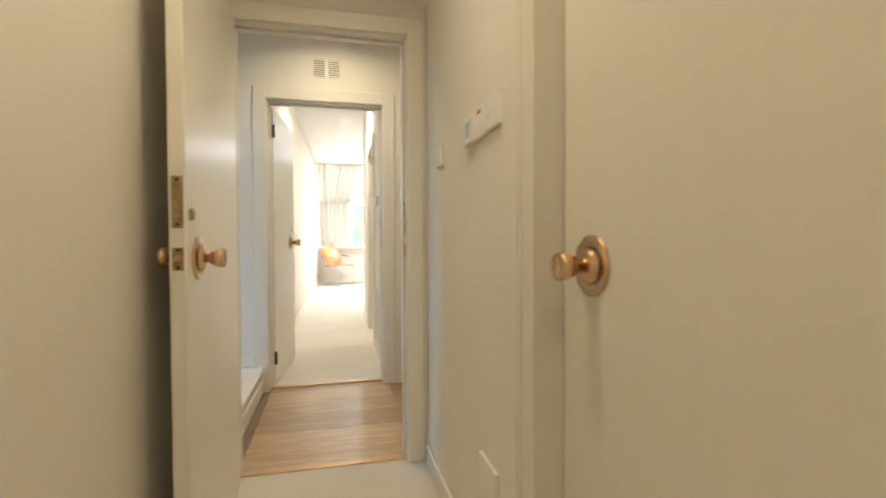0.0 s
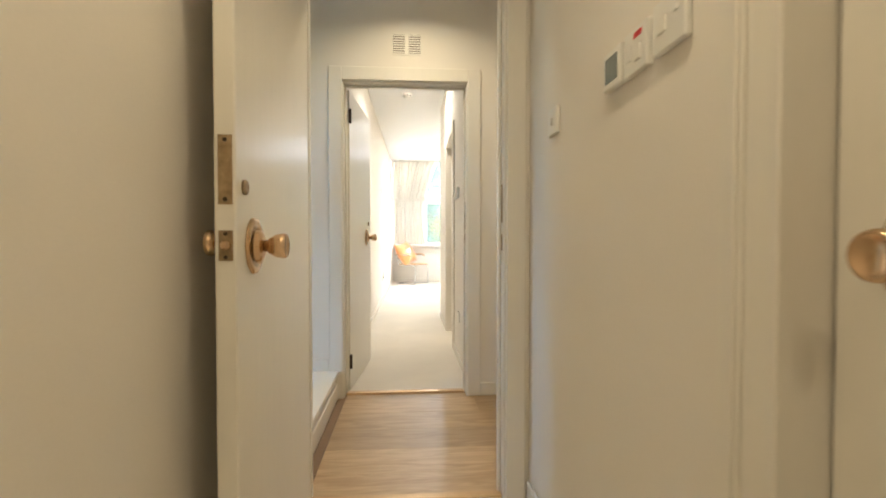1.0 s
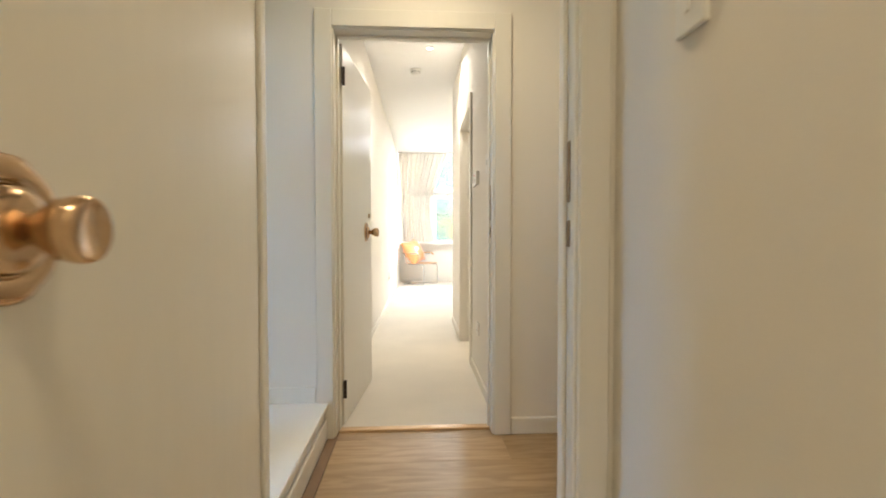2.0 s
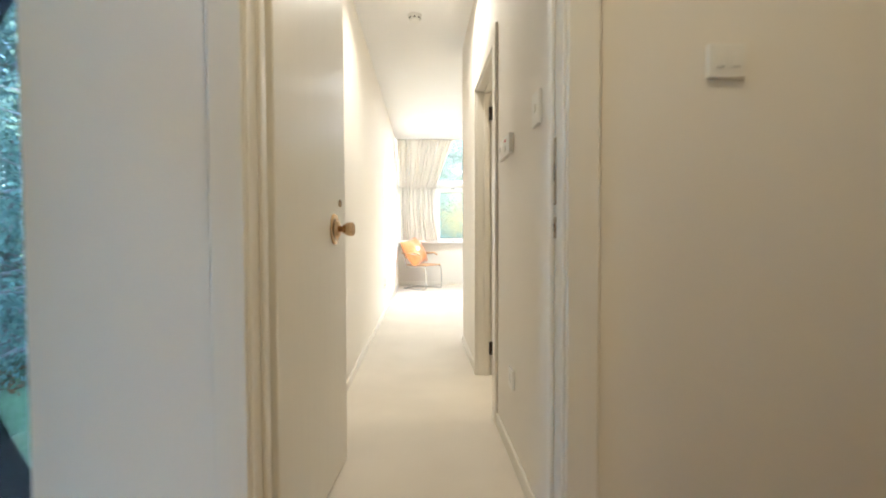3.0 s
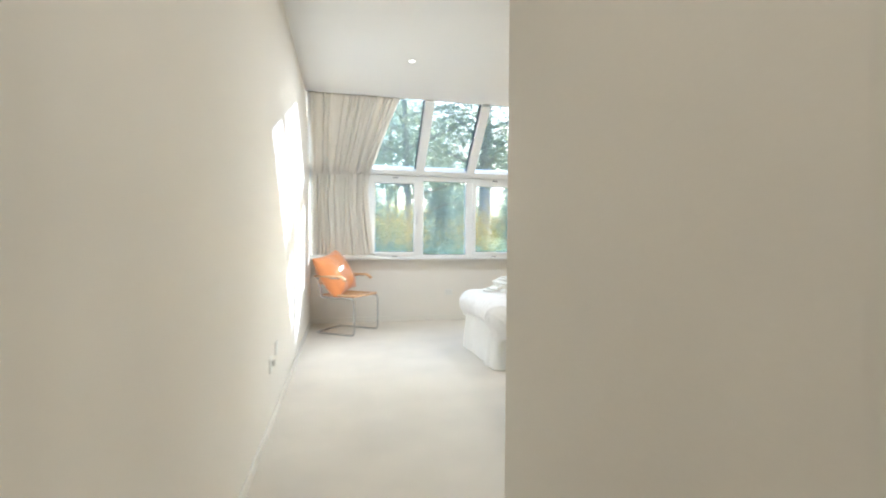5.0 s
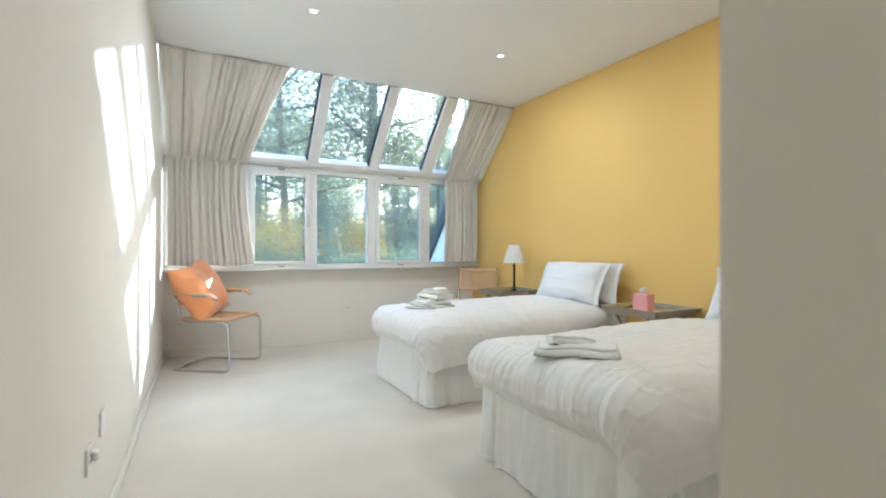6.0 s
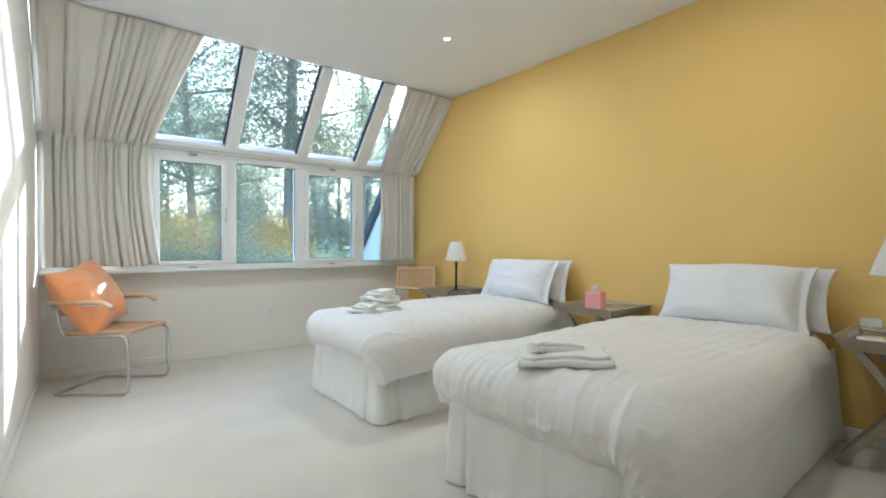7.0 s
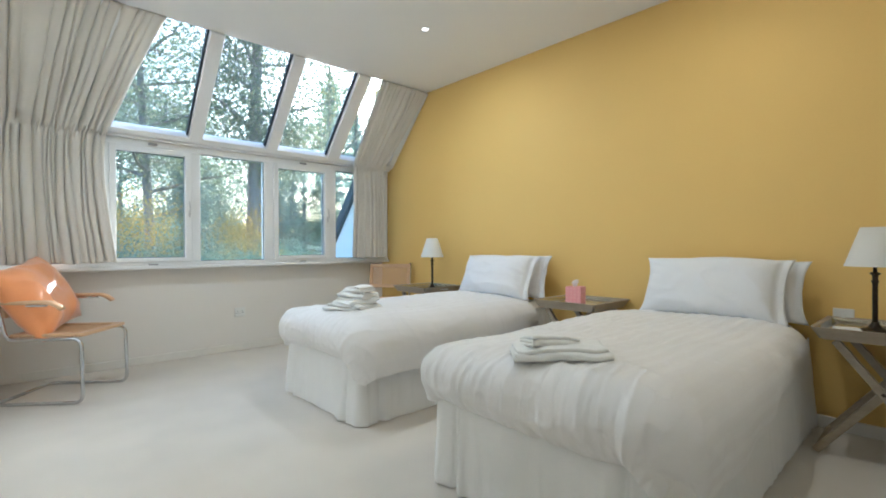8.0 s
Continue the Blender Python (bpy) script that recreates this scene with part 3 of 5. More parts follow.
for (a0, a), (b, b1) in zip(bars, bars[1:]):
    casement = a in (0.65, 2.018)
    inset = 0.045 if casement else 0.0
    if casement:
        sash = part("casement", boxes((a, a + inset, GY - 0.055, GY + 0.03, 0.902, 1.885), (b - inset - 0.01, b, GY - 0.055, GY + 0.03, 0.902, 1.885), (a + inset, b - inset - 0.01, GY - 0.055, GY + 0.03, 0.902, 0.938), (a + inset, b - inset - 0.01, GY - 0.055, GY + 0.03, 1.840, 1.885), bevel=0.004), FRAME, win)
        part("handle", join(boxes((b - 0.034, b - 0.018, GY - 0.064, GY - 0.055, 1.30, 1.36), bevel=0.002), tube(rounded([(b - 0.026, GY - 0.062, 1.345), (b - 0.026, GY - 0.095, 1.345), (b - 0.036, GY - 0.095, 1.44)], 0.012), 0.006)), mat("satin chrome", (0.6, 0.6, 0.6), 0.3, 1.0), sash, "satin chrome window handle")
        cx = (a + b) / 2
        part("stay", boxes((cx - 0.035, cx + 0.035, GY - 0.066, GY - 0.05, 1.905, 1.922), bevel=0.003), mat("grey vent catch", (0.3, 0.3, 0.3), 0.5), sash, "grey vent catch")
        part("stay", boxes((cx - 0.035, cx + 0.035, 11.412, 11.43, 0.872, 0.884), bevel=0.003), bpy.data.materials["grey vent catch"], sash, "grey vent catch")
        za, zb = 0.938, 1.840
    else:
        za, zb = 0.902, 1.885
    lo, hi = a + inset, b - inset - (0.01 if casement else 0)
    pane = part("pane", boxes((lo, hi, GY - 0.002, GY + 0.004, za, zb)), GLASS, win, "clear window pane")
    pane.visible_shadow = False
    part("gasket", boxes((lo, lo + 0.005, GY - 0.012, GY - 0.003, za, zb), (hi - 0.005, hi, GY - 0.012, GY - 0.003, za, zb), (lo, hi, GY - 0.012, GY - 0.003, za, za + 0.005), (lo, hi, GY - 0.012, GY - 0.003, zb - 0.005, zb)), GASKET, pane, "thin dark gasket")
slopes = [(-0.12, -0.06), (0.52, 0.635), (1.212, 1.322), (1.90, 2.008), (2.56, 2.70), (3.36, 3.44)]
for a, b in slopes:
    part("rafter", sloped(a, b, 0, SL_LEN, -0.045, 0.06), FRAME, win, "white painted slanted glazing bar")
part("rail", sloped(LEFT_X, RIGHT_X, SL_LEN - 0.03, SL_LEN + 0.02, -0.04, 0.06), FRAME, win)
for (a0, a), (b, b1) in zip(slopes, slopes[1:]):
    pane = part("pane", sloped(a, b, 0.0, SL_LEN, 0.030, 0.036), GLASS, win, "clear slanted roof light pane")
    pane.visible_shadow = False
    part("gasket", sloped(b - 0.016, b - 0.001, 0.0, SL_LEN - 0.03, -0.010, 0.028), GASKET, pane, "dark glazing gasket")

# hall windows
for k, (m, w0, w1, label) in enumerate(((pose(0, D2_Y + 0.05, 0), -0.965, -0.684, "narrow full-height hall window, grey-white frame"), (pose(-1.34, 0, 0, 0, 0, 90), 2.76, 3.08, "tall hall window with white frame"))):
    hw = tagged(thing("window_%d" % (k + 2), m, label, "window"), kind="structure")
    part("window_frame", boxes((w0, w0 + 0.022, -0.03, 0.03, 0.19, 2.3), (w1 - 0.012, w1, -0.03, 0.03, 0.19, 2.3), (w0 + 0.022, w1 - 0.012, -0.03, 0.03, 0.19, 0.225), (w0 + 0.022, w1 - 0.012, -0.03, 0.03, 2.265, 2.3), bevel=0.003), FRAME, hw)
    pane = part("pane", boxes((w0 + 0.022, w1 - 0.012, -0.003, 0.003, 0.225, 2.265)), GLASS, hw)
    pane.visible_shadow = False
    part("gasket", boxes((w0 + 0.022, w0 + 0.030, -0.012, -0.004, 0.225, 2.265), (w0 + 0.03, w1 - 0.012, -0.012, -0.004, 0.225, 0.231)), GASKET, pane, "dark gasket")


# ---- curtains ----
def cloth(name, colour, rough=0.9, through_light=0.25, weave=900, vary=0.05, bump=0.25):
    m = mat(name, colour, rough, vary=vary, scale=4, bump=bump, bump_scale=weave, spec=0.2, sheen=0.2)
    n, l = m.node_tree.nodes, m.node_tree.links
    b, out = n["Principled BSDF"], n["Material Output"]
    tr, mix = n.new("ShaderNodeBsdfTranslucent"), n.new("ShaderNodeMixShader")
    src = b.inputs["Base Color"].links[0].from_socket
    l.new(src, tr.inputs[0])
    mix.inputs[0].default_value = through_light
    l.new(b.outputs[0], mix.inputs[1])
    l.new(tr.outputs[0], mix.inputs[2])
    l.new(mix.outputs[0], out.inputs[0])
    return m


LINEN = cloth("natural linen curtain", (0.75, 0.715, 0.64), through_light=0.12)
LINING = cloth("white curtain lining", (0.8, 0.79, 0.76), through_light=0.3)


def curtain(label, top, mid, low, folds, seed, left):
    """A curtain that follows the slant, is gathered on a band at its foot, and falls from there."""
    rnd = random.Random(seed)
    nu, nv = 300, 100
    y_top, z_top, y_mid, z_mid, z_low = CEIL_EDGE - 0.035, 2.722, 11.30, 1.93, 0.905
    verts, faces = [], []
    upper = math.hypot(y_mid - y_top, z_top - z_mid)
    total = upper + z_mid - z_low

    def valleys(crowd):
        """Uneven creases: place, half width, depth and how far each wanders."""
        rows, u = [], -0.02
        while u < 1.03:
            gap = rnd.uniform(0.45, 1.7) / folds * (crowd if u < 0.38 and left else 1.0)
            rows.append((u, gap * rnd.uniform(0.13, 0.27), rnd.uniform(0.30, 1.0), rnd.uniform(0, 9)))
            u += gap
        return rows

    sets = (valleys(1.9), valleys(1.7))

    def pleat(rows, u, s):
        d = 0.0
        for c, w, deep, k in rows:
            if abs(u - c) < 6 * w + 0.05:
                v = u - c - 0.026 * noise.noise((k, s * 1.1, seed)) - 0.006 * noise.noise((k, s * 4, seed))
                d -= deep * (0.75 + 0.6 * noise.noise((k, s * 1.6, seed + 5))) * math.exp(-abs(v / w) ** 1.5)
        return d

    for j in range(nv + 1):
        s = total * j / nv
        if s < upper:
            k = s / upper
            e = k ** 0.9 if left else k ** 1.2
            x0, x1 = (top[0] + (mid[0] - top[0]) * e, top[1] + (mid[1] - top[1]) * e)
            y, z = y_top + (y_mid - y_top) * k, z_top + (z_mid - z_top) * k
            ny, nz = -0.79, -0.62
        else:
            k = (s - upper) / (total - upper)
            x0, x1 = mid[0] + (low[0] - mid[0]) * k, mid[1] + (low[1] - mid[1]) * k
            draw = 0.035 * math.sin(math.pi * k ** 0.7)
            x0, x1 = (x0, x1 - draw) if left else (x0 + 0.5 * draw, x1)
            y, z = y_mid, z_mid + (z_low - z_mid) * k
            ny, nz = -1, 0
        turn = min(max((s - upper) / 0.16 + 0.5, 0), 1)
        ny, nz = -0.79 - 0.21 * turn, -0.62 * (1 - turn)
        amp = 0.060 + 0.018 * min(s / upper, 1)
        for i in range(nu + 1):
            u = i / nu
            band = upper + 0.012 * noise.noise((u * 4, 0.7, seed)) + 0.006 * math.sin(u * 3)
            near = math.exp(-((s - band) / 0.035) ** 2)
            lip = math.exp(-((s - band + 0.035) / 0.022) ** 2)
            soft = min(max((s - band) / 0.05 + 0.5, 0), 1)
            held = 0.25 + 1.35 * min(max((u - 0.28) / 0.2, 0), 1) if left else 1.4
            fold = (1 - soft) * pleat(sets[0], u, s) + soft * pleat(sets[1], u, s)
            gathers = 0.024 * noise.noise((u * folds * 3.2, s * 9, seed + 2)) * (near + 0.8 * lip) * held
            d = 0.022 + amp * fold * (1 - 0.45 * near) + gathers + 0.020 * held * lip * (0.5 + noise.noise((u * folds * 1.6, 3, seed)))
            d += 0.010 * noise.noise((u * 4.5, s * 0.9, seed + 9)) + 0.004 * noise.noise((u * 14, s * 3, seed))
            verts.append((x0 + (x1 - x0) * u, y + ny * d, z + nz * d - (0.016 * noise.noise((u * 7, 1, seed)) * max(0, (s - total + 0.15) / 0.15))))
    for j in range(nv):
        for i in range(nu):
            a = j * (nu + 1) + i
            faces.append((a, a + 1, a + nu + 2, a + nu + 1))
    bm = bmesh.new()
    vs = [bm.verts.new(v) for v in verts]
    for f in faces:
        bm.faces.new([vs[q] for q in f])
    t = thing("curtain", pose(0, 0, 0), label, "curtain", "bedroom curtains")
    drape = part("drape", bm, LINEN, t, smooth=True)
    mod = drape.modifiers.new("thick", "SOLIDIFY")
    mod.thickness = 0.003
    tape = boxes((top[0], top[1], y_top + 0.012, y_top + 0.022, z_top - 0.02, z_top + 0.006))
    part("heading_tape", tape, LINEN, t, "gathered heading tape")
    edge = top[1] if left else top[0]
    m_edge, l_edge = (mid[1], low[1]) if left else (mid[0], low[0])
    pts = [(edge, y_top - 0.01, z_top)] + [(edge + (m_edge - edge) * (k ** 0.9 if left else k ** 1.2), y_top + (y_mid - y_top) * k, z_top + (z_mid - z_top) * k) for k in [q / 10 for q in range(1, 11)]]
    for q in range(1, 9):
        k = q / 8
        draw = 0.035 * math.sin(math.pi * k ** 0.7)
        pts.append((m_edge + (l_edge - m_edge) * k + (-draw if left else 0.5 * draw), y_mid, z_mid + (z_low - z_mid) * k))
    part("hem", tube(pts, 0.007, 6), LINING, t, "pale turned hem")
    return t


curtain("natural linen curtain gathered beside the window", (-0.09, 0.91), (-0.085, 0.615), (-0.085, 0.68), 20, 3, True)
curtain("natural linen curtain hanging against the yellow wall", (2.83, 3.41), (2.87, 3.27), (2.86, 3.30), 13, 8, False)

# ---- beds ----
SHEET = mat("white cotton", (0.80, 0.79, 0.78), 0.85, vary=0.02, scale=3, bump=0.25, bump_scale=700, spec=0.2, sheen=0.25)
COTTON = mat("white satin stripe cotton", (0.81, 0.79, 0.765), 0.7, vary=0.02, scale=2, bump=0.12, bump_scale=300, spec=0.25, sheen=0.2)
n, l = COTTON.node_tree.nodes, COTTON.node_tree.links
attr, wave, rough_band, sheen_band = n.new("ShaderNodeAttribute"), n.new("ShaderNodeMath"), n.new("ShaderNodeMapRange"), n.new("ShaderNodeMapRange")
times = n.new("ShaderNodeMath")
attr.attribute_name = "stripe"
times.operation, times.inputs[1].default_value = "MULTIPLY", 2 * math.pi / 0.062
wave.operation = "SINE"
l.new(attr.outputs["Fac"], times.inputs[0])
l.new(times.outputs[0], wave.inputs[0])
for band, lo, hi, socket in ((rough_band, 0.40, 0.75, "Roughness"), (sheen_band, 0.45, 0.15, "Specular IOR Level")):
    band.inputs[1].default_value, band.inputs[2].default_value = -0.25, 0.25
    band.inputs[3].default_value, band.inputs[4].default_value = lo, hi
    l.new(wave.outputs[0], band.inputs[0])
    l.new(band.outputs[0], n["Principled BSDF"].inputs[socket])
VALANCE = mat("white valance cotton", (0.83, 0.82, 0.79), 0.85, vary=0.03, scale=5, bump=0.2, bump_scale=600, spec=0.2, sheen=0.2)


def grid_mesh(nu, nv, fn):
    bm = bmesh.new()
    vs = [[bm.verts.new(fn(i / nu, j / nv)) for i in range(nu + 1)] for j in range(nv + 1)]
    for j in range(nv):
        for i in range(nu):
            bm.faces.new((vs[j][i], vs[j][i + 1], vs[j + 1][i + 1], vs[j + 1][i]))
    return bm


def ridge(p, sharp, power=1.5):
    """A thin raised crease where a noise field crosses nought."""
    return max(0.0, 1 - sharp * abs(noise.noise(p))) ** power


def duvet(length, width, seed, drop=0.30, foot=0.42, head=0.10):
    """A plump cover; local x from the foot to the head, hanging over the foot and both sides."""
    nu, nv = 300, 260

    def near_drop(a):
        """How far the near side hangs: level by the foot, then rising to the pillows."""
        return foot + (head - foot) * min(max((a - 0.40) / 1.05, 0), 1) ** 1.1


    def fn(u, v):
        a = -drop + (length - 0.30 + drop) * u
        dn = near_drop(a)
        b = -dn + (width + drop + dn) * v
        rx, ry = 0.115, 0.185 if b < width / 2 else 0.12
        ox = min(a - rx + 0.065, 0)
        oy = min(b - ry + 0.065, 0) + max(b - width + ry - 0.065, 0)
        cx, cy = a - ox, b - oy
        d = math.hypot(ox, oy)
        nx, ny = (ox / d, oy / d) if d > 1e-6 else (0, 0)
        r = (rx * abs(ox) + ry * abs(oy)) / (abs(ox) + abs(oy)) if d > 1e-6 else rx
        fy = dn + ry - 0.065 if oy < 0 else drop + ry - 0.065
        wy = oy * oy / (d * d) if d > 1e-6 else 0
        far = max((drop + rx - 0.065) * (1 - wy) + fy * wy, 0.05)
        d = min(d, far * (1.06 + 0.03 * noise.noise((cx * 3, cy * 3, seed))))
        edge = cx * 0.9 + cy * 1.3 + 0.2 * nx
        if d < r * 1.57:
            out, down = r * math.sin(d / r), r * (1 - math.cos(d / r))
        else:
            out, down = r + 0.03 * (d - r * 1.57), r + (d - r * 1.57)
        hang = min(d / far, 1.0)
        q = min(1, d / (1.6 * r))
        side = q * q * (3 - 2 * q)
        out += 0.020 * math.sin(math.pi * hang) + hang * (0.007 * math.sin(edge * 7 + seed) + 0.005 * math.sin(edge * 19 + 2 * seed))
        down += hang * 0.012 * math.sin(edge * 5 + seed * 3) + hang * 0.006 * noise.noise((edge * 14, 1, seed))
        curl = max(0, (d - far + 0.08) / 0.08) if d > 0.08 else 0
        out -= 0.052 * min(curl, 1.3) ** 2 * (1 - wy) ** 2
        p = Vector((a + seed * 3, b, 0.4))
        warp = 1.4 * noise.noise(p * 2.1)
        big = noise.noise((cx * 2.0 + seed, cy * 2.4, 0.3))
        # long soft folds, short sharp creases, and a fine crumple
        soft = max(0, 1 - 2 * abs(noise.noise((p.x * 2.2 + warp, p.y * 5.5 - warp, p.z * 2.4)))) ** 2
        cross = ridge((p.x * 4.0 - warp, p.y * 3.2 + warp, p.z * 3), 5.5, 1.2)
        fine = ridge((p.x * 7 + 2 * warp, p.y * 12 - warp, p.z * 5), 5.0, 1.2) * (0.35 + 0.65 * math.exp(-cx / 0.5))
        crumple = noise.noise((p.x * 26, p.y * 30, p.z * 16))
        # gathers that run over the foot's edge and down to the hem
        g = b * 11 + 0.9 * noise.noise((b * 4, a * 2.2, seed + 6))
        reach = math.exp(-max(cx - rx, 0) / 0.16) * (1 - wy * side)
        gather = (ridge((g, a * 0.9, seed + 2), 5.0, 1.1) + 0.7 * ridge((g * 2.1, a * 1.6, seed + 5), 5.5, 1.1)) * reach
        # and slanting pulls by the near corner
        pull = ridge((a * 6.0 + b * 4.0 + warp, b * 1.1, seed + 8), 4.2, 1.3) * wy * math.exp(-cx / 0.30)
        calm = 1 - 0.65 * wy * side
        across = 1 - abs(2 * cy / width - 1) ** 3
        puff = 0.034 * across * min(1, cx / 0.25 + 0.3) + 0.014 * big + 0.005 * soft + 0.0045 * cross + 0.004 * fine + 0.0008 * crumple
        puff += 0.0042 * math.sin(cy * 2 * math.pi / 0.062 + 1.8 * noise.noise((cx * 3, cy * 2, 7))) * max(0, min(1, (cx - 0.25) * 2.2)) * (0.6 + 0.8 * noise.noise((cx * 4, cy * 3, seed + 3)))
        puff += 0.0045 * gather
        z = 0.583 + puff * (1 - 0.75 * side) - down
        relief = ((0.007 * soft + 0.0045 * cross + 0.004 * fine + 0.0008 * crumple) * calm + 0.005 * noise.noise((a * 5, b * 5, seed)) + 0.006 * gather + 0.007 * pull) * side
        return (cx + nx * (out + relief), cy + ny * (out + relief), z)

    bm = grid_mesh(nu, nv, fn)
    layer = bm.verts.layers.float.new("stripe")
    for k, vert in enumerate(bm.verts):
        u, v = (k % (nu + 1)) / nu, (k // (nu + 1)) / nv
        dn = near_drop(-drop + (length - 0.30 + drop) * u)
        vert[layer] = -dn + (width + drop + dn) * v
    return bm


def valance(length, width, seed):
    """A pleated skirt round foot and sides."""
    x0, x1, y0, y1 = 0.015, length, 0.015, width - 0.015
    legs = [((x1, y0), (x0, y0)), ((x0, y0), (x0, y1)), ((x0, y1), (x1, y1))]
    pts = []
    for (ax, ay), (bx, by) in legs:
        n = int(math.hypot(bx - ax, by - ay) / 0.012)
        for k in range(n):
            t = k / n
            nx, ny = (by - ay), -(bx - ax)
            q = math.hypot(nx, ny)
            pts.append((ax + (bx - ax) * t, ay + (by - ay) * t, -nx / q, -ny / q, min(t, 1 - t) * n * 0.012))
    count = len(pts) - 1

    def fn(u, v):
        x, y, nx, ny, c = pts[round(u * count)]
        s = u * count * 0.012
        corner = math.exp(-(c / 0.05) ** 2)
        wave = 0.005 * math.sin(s * 17 + seed + 1.5 * math.sin(s * 3.1)) + 0.012 * noise.noise((s * 5, v * 0.8, seed))
        wave += 0.012 * ridge((s * 11, v * 0.7, seed + 1), 4.0, 1.1) + 0.004 * ridge((s * 26, v * 1.2, seed + 4), 4.0, 1.1)
        wave *= 0.45 if s < length - 0.1 else 1.0
        pleat = 0.034 * math.exp(-((c - 0.11) / 0.014) ** 2) - 0.012 * math.exp(-((c - 0.15) / 0.03) ** 2)
        d = 0.012 + v * (0.024 + wave - pleat) + corner * v * 0.016
        d += 0.004 * (1 - v) * noise.noise((s * 30, v * 4, seed))
        return (x + nx * d, y + ny * d, 0.50 - 0.493 * v - 0.008 * v * max(0, noise.noise((s * 3, 2, seed))))

    return grid_mesh(count, 20, fn)


def pillow(w, h, t, seed, flange=0.0):
    """A pillow in its case; local x wide, z high, y thick, standing on z = 0; flange: the flat open end of the case."""

    def side(sign):
        def fn(u, v):
            a, b = 2 * u - 1, 2 * v - 1
            c = a if a < 0 else min(1.0, a / (1 - flange))
            f = max(0, (1 - abs(c) ** 3.6)) ** 0.5 * max(0, (1 - abs(b) ** 3.6)) ** 0.5
            pinch = 1 - 0.030 * (1 - abs(b)) * abs(a) ** 3
            pinch2 = 1 - (0.012 if flange else 0.035) * (1 - abs(a)) * abs(b) ** 3
            soft = noise.noise((a * 1.6 + seed, b * 1.4, seed))
            wr = 0.024 * soft + 0.008 * ridge((a * 1.3 + seed + b, b * 1.2 - a * 0.6, 4), 2.2, 2)
            tug = ridge((math.atan2(b, a) * 3.2, seed, 2), 3.0) * min(1, (a * a + b * b) ** 3) * 0.007
            ear = 1 + 0.07 * (abs(a) * abs(b)) ** 4
            sag = (0.010 if flange else -0.018) * (1 - a * a) * max(b, 0) ** 2 * (1 + soft)
            flap = 0.012 * noise.noise((b * 2.4, seed, 5)) * max(0, (abs(a) - 1 + flange)) / max(flange, 0.01) if a > 0 and flange else 0
            return (a * w / 2 * pinch * ear, sign * (t / 2 * f + (wr - tug) * min(1, f * 1.5) + (0.004 if f < 0.02 and flange and abs(b) < 0.97 and a < 0.99 else 0)) + flap, h / 2 + b * h / 2 * pinch2 * ear + sag)
        return grid_mesh(72, 48, fn)

    bm = join(side(1), side(-1))
    bmesh.ops.remove_doubles(bm, verts=bm.verts, dist=0.0005)
    bmesh.ops.recalc_face_normals(bm, faces=bm.faces)
    return bm


def bed(x, y, length, width, seed, label):
    t = thing("bed", pose(x, y, 0), label, "bed", "twin beds")
    part("divan_base", boxes((0.05, length, 0.05, width - 0.05, 0.03, 0.34), bevel=0.02), SHEET, t)
    part("mattress", boxes((0.03, length, 0.03, width - 0.03, 0.34, 0.565), bevel=0.05), SHEET, t)
    part("valance", valance(length, width, seed), VALANCE, t, "white pleated bed valance", smooth=True)
    return t


bed(1.46, 7.32, 1.96, 0.99, 2.0, "single divan bed with pleated white valance")
bed(1.53, 9.04, 1.89, 0.94, 5.0, "single divan bed with white valance, near the window")
for x, y, l, w, seed, foot, head, label in ((1.46, 7.32, 1.96, 0.99, 2.0, 0.285, 0.09, "rumpled white striped cotton duvet on a bed"), (1.53, 9.04, 1.89, 0.94, 5.0, 0.30, 0.17, "white cotton duvet spread on the bed by the window")):
    tagged(part("duvet", duvet(l, w, seed, 0.245, foot, head), COTTON, None, m=pose(x, y, 0), smooth=True), label, "duvet", "white duvets")
for y, w, h, dx, lean, seed, label in ((7.76, 0.76, 0.362, -0.13, -24, 1.0, "white flanged pillow leaning on another pillow"), (7.70, 0.76, 0.335, 0.00, -15, 2.0, "white pillow standing against the yellow wall"), (9.45, 0.76, 0.368, -0.15, -26, 3.0, "white flanged pillow leaning on another pillow"), (9.39, 0.76, 0.345, 0.00, -15, 4.0, "white pillow standing against the yellow wall")):
    m = pose(3.245 + dx, y, 0.602, 0, 0, -90) @ pose(0, 0, 0, lean, 0, 0)
    tagged(part("pillow", pillow(w, h, 0.20 if dx else 0.15, seed, 0.11), SHEET, None, m=m, smooth=True), label, "pillow", "bed pillows")

# ---- towels ----
TERRY = mat("white terry towelling", (0.85, 0.84, 0.80), 0.95, vary=0.03, scale=14, bump=0.25, bump_scale=500, spec=0.1, sheen=0.4)


